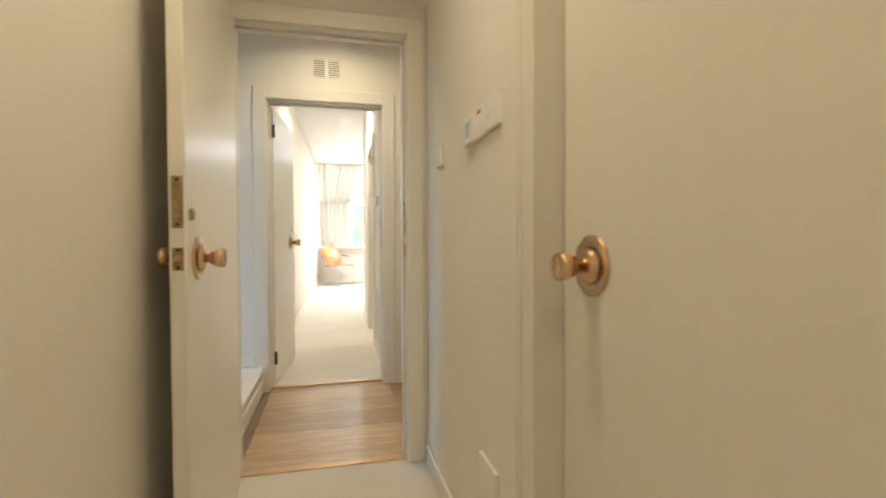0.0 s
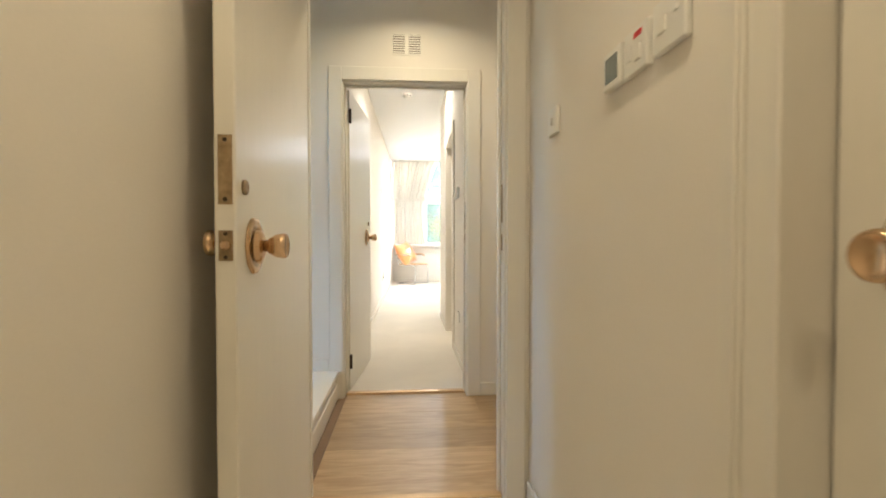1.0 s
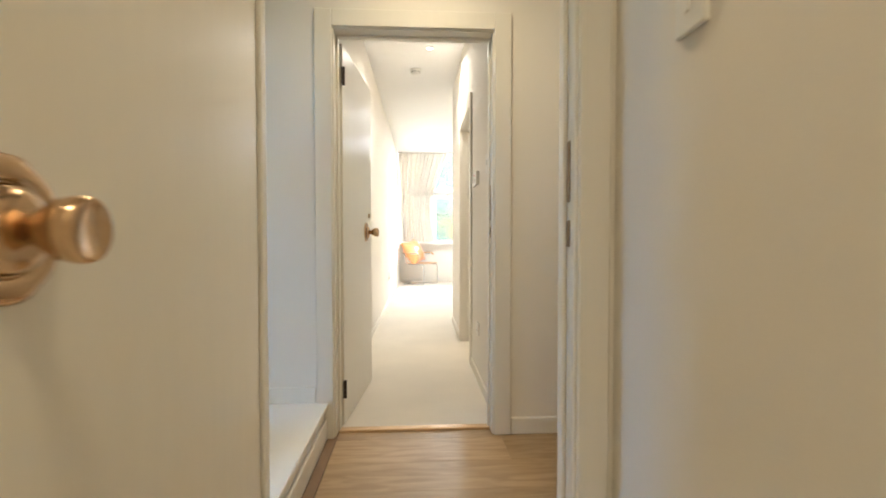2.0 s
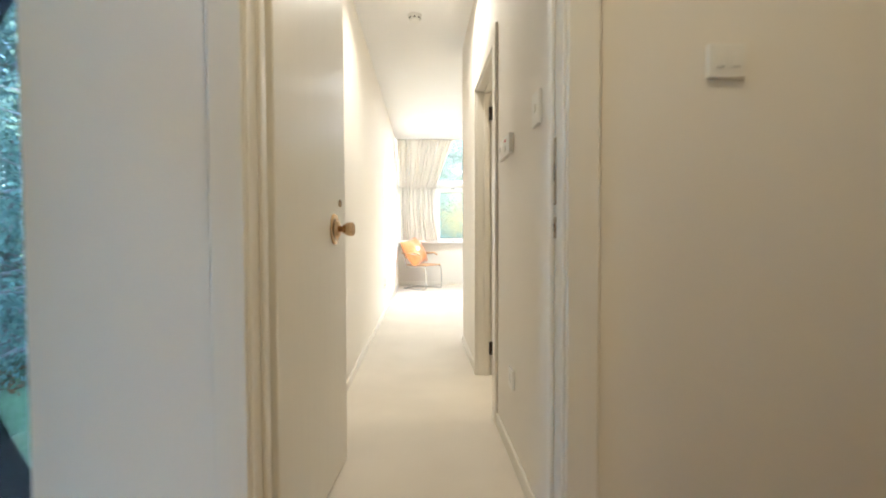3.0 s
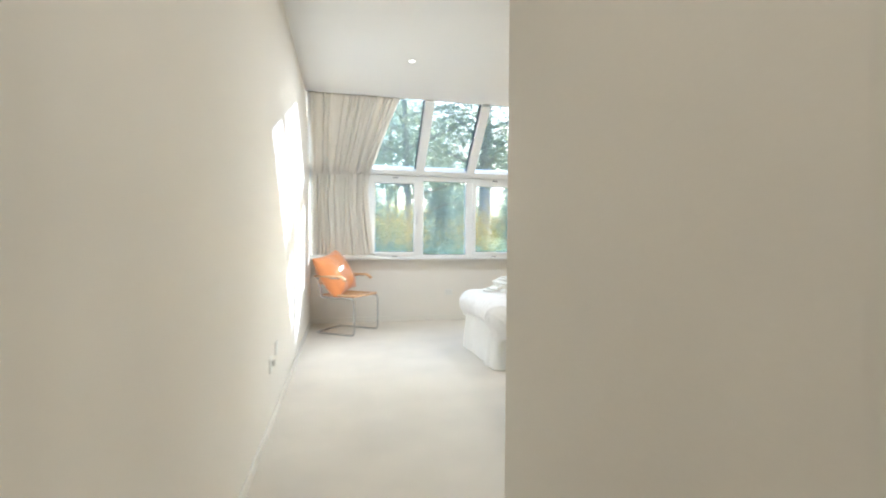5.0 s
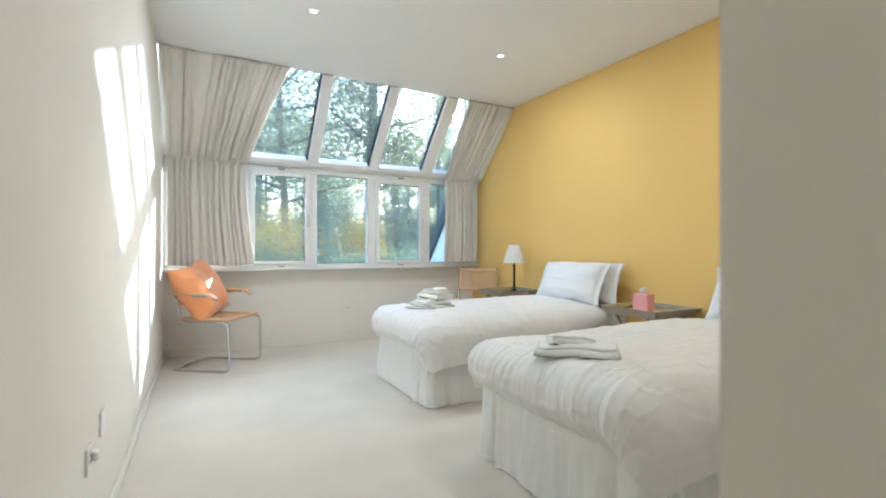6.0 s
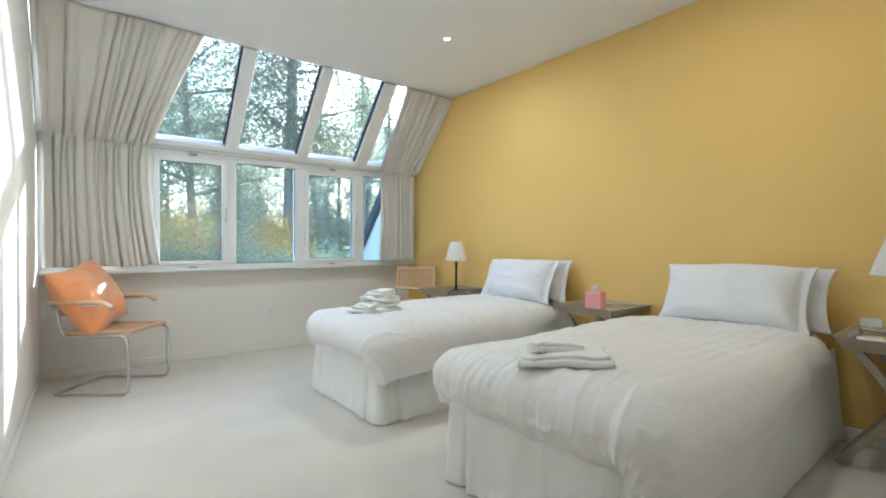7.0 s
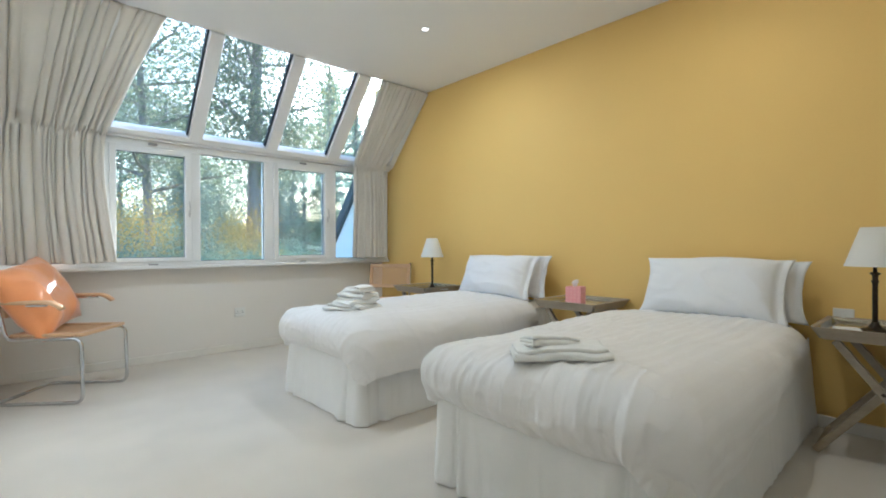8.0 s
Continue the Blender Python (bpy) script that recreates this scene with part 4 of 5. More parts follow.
def towel(w, d, h, seed, layers=3):
    """A limp towel folded over itself: a sheet that turns back at each end of the fold, lying in layers."""
    prof, step = [], h / layers
    for k in range(layers):
        way = 1 if k % 2 == 0 else -1
        reach = d / 2 * (1 - 0.05 * k)
        z = step * (k + 0.5)
        for q in range(15):
            prof.append((way * (-reach + 2 * reach * q / 14), z, k))
        if k < layers - 1:
            for q in (0.25, 0.5, 0.75):
                prof.append((way * (reach + 0.45 * step * math.sin(q * math.pi)), z + step * (1 - math.cos(q * math.pi)) / 2, k + q))
    count = len(prof) - 1

    def fn(u, v):
        y, z, k = prof[round(v * count)]
        a = 2 * u - 1
        x = a * w / 2 * (1 + 0.05 * noise.noise((k * 2.0, y * 7, seed)) - 0.04 * k)
        y += 0.032 * noise.noise((x * 7, k * 0.8, seed)) + 0.010 * noise.noise((x * 22, k, seed))
        sag = 1 + 0.25 * noise.noise((x * 6 + seed * 3, y * 6, seed)) - 0.30 * abs(a) ** 5
        dent = 0.25 * step * ridge((x * 7 + seed, y * 5, k), 3.0)
        return (x, y, z * sag + (0.6 * step * noise.noise((x * 15, y * 15, seed + k * 0.3)) - dent) * min(1, z / h * 1.5))

    return grid_mesh(36, count, fn)


def lay_towel(x, y, z, w, d, h, turn, seed, label, layers=3, tilt=(0, 0)):
    ob = part("towel", towel(w, d, h, seed, layers), TERRY, None, m=pose(x, y, z, tilt[0], tilt[1], turn), smooth=True)
    mod = ob.modifiers.new("pile", "SOLIDIFY")
    mod.thickness, mod.offset = h / layers * 0.93, 0.0
    return tagged(ob, label, "towel", "folded towels")


z = 0.612
for k, (w, d, h, turn) in enumerate(((0.30, 0.23, 0.046, 108), (0.23, 0.20, 0.042, 88), (0.20, 0.16, 0.042, 108), (0.17, 0.12, 0.036, 94))):
    lay_towel(1.745 + 0.010 * k, 9.45 - 0.008 * k, z, w, d, h, turn, k + 1.7, "folded white terry towel in a stack on the bed", 4 if k == 0 else 3, ((1, -2, 2, -2)[k], (-1, 2, -2, 1)[k]))
    z += h * 0.93
lay_towel(1.580, 7.760, 0.618, 0.35, 0.17, 0.046, 134, 5.3, "folded white terry towel lying on the duvet", 3, (0, 2))
lay_towel(1.600, 7.815, 0.642, 0.20, 0.11, 0.040, 152, 8.1, "small white terry towel tumbled on a folded one", 3, (9, -4))

# ---- bedside tray tables ----
TAUPE = mat("taupe stained wood", (0.37, 0.31, 0.225), 0.36, vary=0.18, scale=6, bump=0.2, bump_scale=50, stretch=(1, 6, 6))
MIRROR = mat("mirror glass", (0.85, 0.86, 0.82), 0.03, 1.0, vary=0.0)


def tray_table(x, y, turn, label):
    t = thing("tray_table", pose(x, y, 0, 0, 0, turn), label, "side table", "bedside tray tables")
    lo, hi, z0, z1, th = 0.212, 0.245, 0.598, 0.632, 0.012
    tray = part("tray", boxes((-lo, lo, -lo, lo, z0 - 0.024, z0)), TAUPE, t, "taupe wooden tray")
    for k in range(4):
        bm = bmesh.new()
        pts = [(-lo, -lo, z0), (lo, -lo, z0), (hi, -hi, z1), (-hi, -hi, z1), (-lo, -lo - th, z0 - 0.026), (lo, -lo - th, z0 - 0.026), (hi, -hi - th, z1), (-hi, -hi - th, z1)]
        vs = [bm.verts.new(p) for p in pts]
        for f in ((0, 1, 2, 3), (4, 7, 6, 5), (3, 2, 6, 7), (0, 4, 5, 1), (1, 5, 6, 2), (0, 3, 7, 4)):
            bm.faces.new([vs[q] for q in f])
        bmesh.ops.recalc_face_normals(bm, faces=bm.faces)
        part("tray_side", bm, TAUPE, tray, m=pose(0, 0, 0, 0, 0, 90 * k))
        bm = bmesh.new()
        e = 0.0025
        vs = [bm.verts.new(p) for p in ((-lo + 0.01, -lo - 0.006 + e, z0 + 0.006 + e), (lo - 0.01, -lo - 0.006 + e, z0 + 0.006 + e), (hi - 0.012, -hi + 0.008 + e, z1 - 0.008 + e), (-hi + 0.012, -hi + 0.008 + e, z1 - 0.008 + e))]
        bm.faces.new(vs)
        bmesh.ops.solidify(bm, geom=bm.faces[:], thickness=0.001)
        part("mirror_strip", bm, MIRROR, tray, "mirror lining", m=pose(0, 0, 0, 0, 0, 90 * k))
    part("mirror_base", boxes((-lo, lo, -lo, lo, z0, z0 + 0.003)), MIRROR, tray, "mirror tray bottom")
    for yy in (-0.17, 0.17):
        for s in (-1, 1):
            a, b = Vector((-s * 0.25, yy + s * 0.014, 0.006)), Vector((s * 0.17, yy + s * 0.014, 0.565))
            d = (b - a).normalized()
            side = Vector((d.z, 0, -d.x)) * 0.017
            bm = bmesh.new()
            vs = [bm.verts.new(p + Vector((0, o, 0)) + q) for o in (-0.0125, 0.0125) for p, q in ((a, -side), (a, side), (b, side), (b, -side))]
            for f in ((0, 1, 2, 3), (4, 7, 6, 5), (0, 4, 5, 1), (1, 5, 6, 2), (2, 6, 7, 3), (3, 7, 4, 0)):
                bm.faces.new([vs[q] for q in f])
            bmesh.ops.recalc_face_normals(bm, faces=bm.faces)
            bmesh.ops.bevel(bm, geom=bm.edges[:], offset=0.002, segments=1, affect="EDGES")
            part("leg", bm, TAUPE, t)
        part("pivot", lathe([(0.008, yy - 0.030), (0.008, yy + 0.030)], 12, "Y", (0, 0, 0.343)), STEEL, t)
    for xx, zz in ((-0.236, 0.03), (0.236, 0.03)):
        part("stretcher", boxes((xx - 0.012, xx + 0.012, -0.156, 0.156, zz - 0.01, zz + 0.014), bevel=0.003), TAUPE, t)
    return t


tray_table(3.185, 10.385, 90, "taupe folding tray table with mirror lining, in the corner")
tray_table(3.185, 8.630, 90, "taupe folding tray table with mirror lining, between beds")
tray_table(3.185, 6.985, 90, "taupe folding tray table with mirror lining, by the socket")

# ---- lamps ----
BRONZE = mat("dark bronze metal", (0.045, 0.037, 0.030), 0.38, 0.85, vary=0.2, scale=20)
SHADE = cloth("white lamp shade fabric", (0.88, 0.86, 0.80), through_light=0.25, weave=1200)


def table_lamp(x, y, z, label):
    t = thing("table_lamp", pose(x, y, z), label, "lamp", "bedside lamps")
    part("base", lathe([(0.060, 0), (0.060, 0.006), (0.052, 0.010), (0.030, 0.018), (0.018, 0.032), (0.014, 0.045)]), BRONZE, t, smooth=True)
    part("stem", lathe([(0.011, 0.04), (0.011, 0.235), (0.015, 0.24), (0.015, 0.248), (0.011, 0.252), (0.012, 0.275), (0.021, 0.280), (0.021, 0.286), (0.008, 0.292), (0.008, 0.38)], 18), BRONZE, t, smooth=True)
    shade = lathe([(0.118, 0.318), (0.056, 0.510), (0.054, 0.510), (0.116, 0.320)], 40)
    bmesh.ops.delete(shade, geom=[f for f in shade.faces if len(f.verts) > 4], context="FACES")
    part("shade", shade, SHADE, t, "white conical fabric shade", smooth=True)
    part("gallery", tube([(0.054 * math.cos(a), 0.054 * math.sin(a), 0.502) for a in [k * math.pi / 12 for k in range(24)]], 0.0015, 6, closed=True), BRONZE, t)
    part("bulb", lathe([(0.012, 0.375), (0.014, 0.39), (0.028, 0.42), (0.028, 0.44), (0.018, 0.46), (0.0001, 0.466)], 16), PLASTIC, t, "unlit white bulb", smooth=True)
    part("carrier", boxes((-0.054, 0.054, -0.002, 0.002, 0.480, 0.484), (-0.002, 0.002, -0.002, 0.002, 0.464, 0.502)), BRONZE, t)


table_lamp(3.20, 10.33, 0.602, "dark bronze stick lamp with white cone shade, in the corner")
table_lamp(3.20, 7.03, 0.602, "dark bronze stick lamp with white cone shade, beside a bed")

# ---- small things on the tables ----
PINK = mat("pink printed card", (0.80, 0.36, 0.36), 0.6, vary=0.1, scale=60, bump_scale=120)
t = thing("tissue_box", pose(3.15, 8.655, 0.602, 0, 0, 12), "pink cube tissue box with a white tissue", "tissue box")
part("carton", boxes((-0.057, 0.057, -0.057, 0.057, 0, 0.125), bevel=0.002), PINK, t)
PALEPINK = mat("pale pink print", (0.84, 0.46, 0.45), 0.6)
for k in range(4):
    for j in range(5):
        for i in range(4):
            part("dot", boxes((-0.043 + i * 0.0285 - 0.006, -0.043 + i * 0.0285 + 0.006, -0.0577, -0.056, 0.016 + j * 0.023, 0.016 + j * 0.023 + 0.010)), PALEPINK, t, m=pose(0, 0, 0, 0, 0, 90 * k))
part("tissue", grid_mesh(14, 10, lambda u, v: ((u - 0.5) * 0.07 * (1 - 0.5 * v), 0.018 * math.sin(u * 9 + v * 2) * (0.4 + v), 0.12 + 0.058 * v * (0.65 + 0.35 * math.sin(u * 7)))), SHEET, t, "white tissue", smooth=True)
PAPER = mat("white paper", (0.82, 0.82, 0.80), 0.6, vary=0.02)
t = tagged(part("booklet", boxes((-0.105, 0.105, -0.07, 0.07, 0, 0.006), bevel=0.001), PAPER, None, m=pose(3.19, 10.24, 0.602, 0, 0, 70)), "white paper booklet lying on the tray table", "booklet")
t = tagged(part("booklet", boxes((-0.075, 0.075, -0.05, 0.05, 0, 0.012), bevel=0.001), PAPER, None, m=pose(3.10, 7.12, 0.602, 0, 0, 15)), "white note pad lying on the tray table", "notepad")

# ---- cane chairs ----
CHROME = mat("polished chrome tube", (0.66, 0.68, 0.70), 0.12, 1.0, vary=0.03)
BEECH = mat("pale beech wood", (0.62, 0.40, 0.22), 0.45, vary=0.12, scale=5, bump=0.1, bump_scale=60, stretch=(1, 8, 8))
CANE = mat("woven cane", (0.66, 0.44, 0.25), 0.6, vary=0.15, scale=90, bump=0.8, bump_scale=220)


def cane_panel(w, h, step=0.016):
    rows = []
    n, k = int(w / step), int(h / step)
    for i in range(1, n):
        x = -w / 2 + w * i / n
        rows.append((x - 0.0032, x + 0.0032, -h / 2, h / 2, -0.0012, 0.0012))
    for j in range(1, k):
        y = -h / 2 + h * j / k
        rows.append((-w / 2, w / 2, y - 0.0032, y + 0.0032, 0.0006, 0.0026))
    bm = bmesh.new()
    for x0, x1, y0, y1, z0, z1 in rows:
        vs = [bm.verts.new(p) for p in ((x0, y0, z0), (x1, y0, z0), (x1, y1, z0), (x0, y1, z0), (x0, y0, z1), (x1, y0, z1), (x1, y1, z1), (x0, y1, z1))]
        for f in ((3, 2, 1, 0), (4, 5, 6, 7), (0, 1, 5, 4), (1, 2, 6, 5), (2, 3, 7, 6), (3, 0, 4, 7)):
            bm.faces.new([vs[q] for q in f])
    return bm


def frame_panel(w, h, rail, thick, bend=0.0):
    bm = boxes((-w / 2, w / 2, -h / 2, -h / 2 + rail, -thick / 2, thick / 2), (-w / 2, w / 2, h / 2 - rail, h / 2, -thick / 2, thick / 2), (-w / 2, -w / 2 + rail, -h / 2 + rail, h / 2 - rail, -thick / 2, thick / 2), (w / 2 - rail, w / 2, -h / 2 + rail, h / 2 - rail, -thick / 2, thick / 2), bevel=0.006)
    return bm


def arm_board(x):
    """A flat wooden arm, widest at the middle, that bends down at its front end."""
    rings, n = [], 16
    bm = bmesh.new()
    for k in range(n + 1):
        q = k / n
        y = -0.27 + 0.43 * q
        z = 0.672 - 0.045 * max(0, (q - 0.78) / 0.22) ** 2
        half = 0.020 + 0.013 * math.sin(math.pi * min(1, q * 1.1)) + 0.004 * q
        tilt = 0.9 * max(0, (q - 0.78) / 0.22)
        ring = []
        for c in range(12):
            e = 2 * math.pi * c / 12
            px = math.copysign(abs(math.cos(e)) ** 0.55, math.cos(e)) * half
            pz = math.copysign(abs(math.sin(e)) ** 0.55, math.sin(e)) * 0.0125
            ring.append(bm.verts.new((x + px, y + pz * math.sin(tilt), z + pz * math.cos(tilt))))
        rings.append(ring)
    for a, b in zip(rings, rings[1:]):
        for c in range(12):
            bm.faces.new((a[c], a[(c + 1) % 12], b[(c + 1) % 12], b[c]))
    bm.faces.new(rings[0][::-1])
    bm.faces.new(rings[-1])
    bmesh.ops.recalc_face_normals(bm, faces=bm.faces)
    return bm


def cane_chair(m, arms, label, group="cane chairs"):
    t = thing("armchair" if arms else "cane_chair", m, label, "chair", group)
    hw, r = 0.245, 0.0115
    for s in (-1, 1):
        x = s * hw
        part("side_tube", tube(rounded([(0, -0.27, r), (x, -0.27, r), (x, 0.27, r), (x, 0.262, 0.432), (x * 0.96, -0.20, 0.425), (x * 0.96, -0.285, 0.84)], 0.06, 6), r, 12), CHROME, t, "bent chrome steel tube", smooth=True)
    seat = part("seat", frame_panel(0.47, 0.45, 0.055, 0.024), BEECH, t, "pale beech seat frame", m=pose(0, 0.04, 0.452))
    part("seat_cane", cane_panel(0.37, 0.35), CANE, seat, "woven cane")
    back = part("backrest", frame_panel(0.47, 0.27, 0.04, 0.022), BEECH, t, "pale beech back frame", m=pose(0, -0.245, 0.70, 102, 0, 0))
    part("back_cane", cane_panel(0.40, 0.20), CANE, back, "woven cane")
    if arms:
        for s in (-1, 1):
            x = s * (hw + 0.012)
            part("armrest", arm_board(x * 1.02), BEECH, t, "pale wooden armrest", smooth=True)
            part("arm_tube", tube(rounded([(x * 0.97, -0.262, 0.648), (x, -0.10, 0.652), (x, 0.06, 0.652)], 0.03), 0.009, 10), CHROME, t, smooth=True)
    return t


cane_chair(pose(0.339, 10.972, 0, 0, 0, -127), True, "chrome cantilever armchair with cane seat, beech arms")
cane_chair(pose(3.0, 10.90, 0, 0, 0, 128.5), False, "chrome cantilever cane chair without arms, in the corner")
ORANGE = mat("orange silk", (0.84, 0.33, 0.10), 0.46, vary=0.10, scale=6, bump=0.15, bump_scale=500, spec=0.6, sheen=0.5)
m = pose(0.339, 10.972, 0, 0, 0, -127) @ pose(-0.05, -0.05, 0.47) @ pose(0, 0, 0, 30, 9, 14)
tagged(part("cushion", pillow(0.57, 0.52, 0.25, 9.0), ORANGE, None, m=m, smooth=True), "plump orange silk cushion propped on the armchair", "cushion")

# ---- vase of flowers on the hall ledge ----
t = thing("flower_vase", pose(-0.72, 3.0, 0.18), "tall glazed vase of yellow sprays and red poppies", "flowers")
part("vase", lathe([(0.07, 0), (0.075, 0.02), (0.10, 0.18), (0.095, 0.32), (0.06, 0.46), (0.055, 0.52), (0.065, 0.55), (0.058, 0.55), (0.05, 0.50), (0.0001, 0.1)], 36), mat("pale glazed stoneware", (0.55, 0.55, 0.52), 0.25, vary=0.08), t, "pale glazed vase", smooth=True)
rnd = random.Random(4)
YPETAL = mat("yellow blossom", (0.80, 0.50, 0.03), 0.6, vary=0.15, scale=20)
RPETAL = mat("red poppy petal", (0.66, 0.09, 0.03), 0.55, vary=0.15, scale=20)
STEM = mat("green stem", (0.10, 0.16, 0.05), 0.6)
for k in range(12):
    a, lean = rnd.uniform(0, 6.28) if k > 2 else 0.35 * k - 0.3, rnd.uniform(0.10, 0.30)
    top = rnd.uniform(1.15, 1.45)
    pts = [Vector((lean * q ** 1.6 * math.cos(a), lean * q ** 1.6 * math.sin(a), 0.3 + (top - 0.3) * q)) for q in [i / 8 for i in range(9)]]
    stem = part("spray", tube(pts, 0.003, 5), STEM, t)
    bm = bmesh.new()
    for _ in range(130):
        q = rnd.uniform(0.42, 1.0)
        i = min(int(q * 8), 7)
        c = pts[i].lerp(pts[i + 1], q * 8 - i) + Vector((rnd.gauss(0, 0.022), rnd.gauss(0, 0.022), rnd.gauss(0, 0.018)))
        bmesh.ops.create_icosphere(bm, subdivisions=1, radius=rnd.uniform(0.007, 0.014), matrix=Matrix.Translation(c) @ Matrix.Diagonal((1, 1, 0.7, 1)))
    part("blossom", bm, YPETAL, stem, "yellow blossoms")
for x, y, z in ((0.222, 0.0, 1.085), (0.262, 0.01, 0.995), (0.21, 0.03, 1.14), (-0.07, -0.03, 1.22), (0.05, -0.08, 1.10)):
    stem = part("poppy_stem", tube([(0, 0, 0.4), (x * 0.4, y * 0.4, 0.8), (x, y, z)], 0.0025, 5), STEM, t)
    cup = lathe([(0.004, 0), (0.015, 0.006), (0.021, 0.017), (0.022, 0.028), (0.020, 0.028), (0.018, 0.018), (0.0001, 0.008)], 16, at=(x, y, z))
    part("poppy", cup, RPETAL, stem, "red cup-shaped flower", smooth=True)

# ---- outdoors ----
def leaf_mat(name, dark, light, third=None):
    m = bpy.data.materials.new(name)
    m.use_nodes = True
    n, l = m.node_tree.nodes, m.node_tree.links
    b, out = n["Principled BSDF"], n["Material Output"]
    geo, ramp = n.new("ShaderNodeNewGeometry"), n.new("ShaderNodeValToRGB")
    ramp.color_ramp.elements[0].color = (*dark, 1)
    ramp.color_ramp.elements[1].color = (*light, 1)
    if third:
        e = ramp.color_ramp.elements.new(0.8)
        e.color = (*third, 1)
    l.new(geo.outputs["Random Per Island"], ramp.inputs[0])
    l.new(ramp.outputs[0], b.inputs["Base Color"])
    b.inputs["Roughness"].default_value = 0.6
    b.inputs["Specular IOR Level"].default_value = 0.25
    tr, mix = n.new("ShaderNodeBsdfTranslucent"), n.new("ShaderNodeMixShader")
    l.new(ramp.outputs[0], tr.inputs[0])
    mix.inputs[0].default_value = 0.66
    l.new(b.outputs[0], mix.inputs[1])
    l.new(tr.outputs[0], mix.inputs[2])
    l.new(mix.outputs[0], out.inputs[0])
    return m


L_GREEN = leaf_mat("green leaves", (0.15, 0.18, 0.12), (0.36, 0.35, 0.18), (0.24, 0.27, 0.16))
L_FIR = leaf_mat("blue-green needles", (0.16, 0.24, 0.20), (0.30, 0.40, 0.31))
# distance haze is put into the colour of these two: paler, greyer leaves
L_HAZE = leaf_mat("haze-tinted distant needles", (0.20, 0.27, 0.24), (0.36, 0.43, 0.37))
L_FAR = leaf_mat("haze-tinted distant leaves", (0.16, 0.20, 0.16), (0.34, 0.36, 0.24), (0.24, 0.28, 0.20))
L_AUTUMN = leaf_mat("autumn leaves", (0.36, 0.27, 0.09), (0.70, 0.38, 0.07), (0.50, 0.36, 0.09))
L_RHODO = leaf_mat("dark evergreen leaves", (0.10, 0.17, 0.14), (0.22, 0.30, 0.22))
BARK = mat("grey-brown bark", (0.24, 0.21, 0.185), 0.9, vary=0.3, scale=8, bump=1.0, bump_scale=30, stretch=(1, 1, 0.25))
GRASS = mat("mown grass", (0.075, 0.115, 0.040), 0.9, vary=0.55, scale=1.4, bump=0.9, bump_scale=22)


def ground_z(x, y):
    d = max(0.0, math.hypot(x - 1, y - 11) - 14)
    return -0.32 + 0.045 * d if d < 60 else -0.32 + 2.7


gv, gf, steps = [], [], [-400, -150, -80, -50, -35, -25, -18, -12, -7, -3, 1, 5, 9, 14, 20, 28, 38, 50, 70, 110, 200, 400]
for yy in steps:
    for xx in steps:
        gv.append((xx + 1, yy + 11, ground_z(xx + 1, yy + 11)))
ns = len(steps)
for j in range(ns - 1):
    for i in range(ns - 1):
        gf.append((j * ns + i, j * ns + i + 1, (j + 1) * ns + i + 1, (j + 1) * ns + i))
me = bpy.data.meshes.new("ground")
me.from_pydata(gv, [], gf)
me.materials.append(GRASS)
tagged(new("ground", me), "sloping mown lawn round the house", "lawn", kind="structure")


def leaves(name, centres, spread, count, size, material, parent, seed, flat=1.0, droop=0.0):
    """Many small folded leaves round the given centres, as one mesh."""
    g = np.random.default_rng(seed)
    c = np.array(centres)[g.integers(0, len(centres), count)]
    p = c + g.normal(0, 1, (count, 3)) * np.array((spread, spread, spread * flat))
    p[:, 2] -= droop * np.abs(g.normal(0, 1, count))
    a = g.normal(0, 1, (count, 3))
    a /= np.linalg.norm(a, axis=1)[:, None]
    b = np.cross(a, g.normal(0, 1, (count, 3)))
    b /= np.linalg.norm(b, axis=1)[:, None]
    n = np.cross(a, b)
    s = (size * g.uniform(0.6, 1.4, count))[:, None]
    v = np.stack((p - a * s, p + b * s * 0.5 + n * s * 0.15, p + a * s, p - b * s * 0.5 + n * s * 0.15), 1).reshape(-1, 3)
    k = np.arange(count) * 4
    f = np.concatenate((np.stack((k, k + 1, k + 2), 1), np.stack((k, k + 2, k + 3), 1)))
    me = bpy.data.meshes.new(name)
    me.from_pydata(v.tolist(), [], f.tolist())
    me.materials.append(material)
    ob = new(name, me)
    ob.parent = parent
    return ob


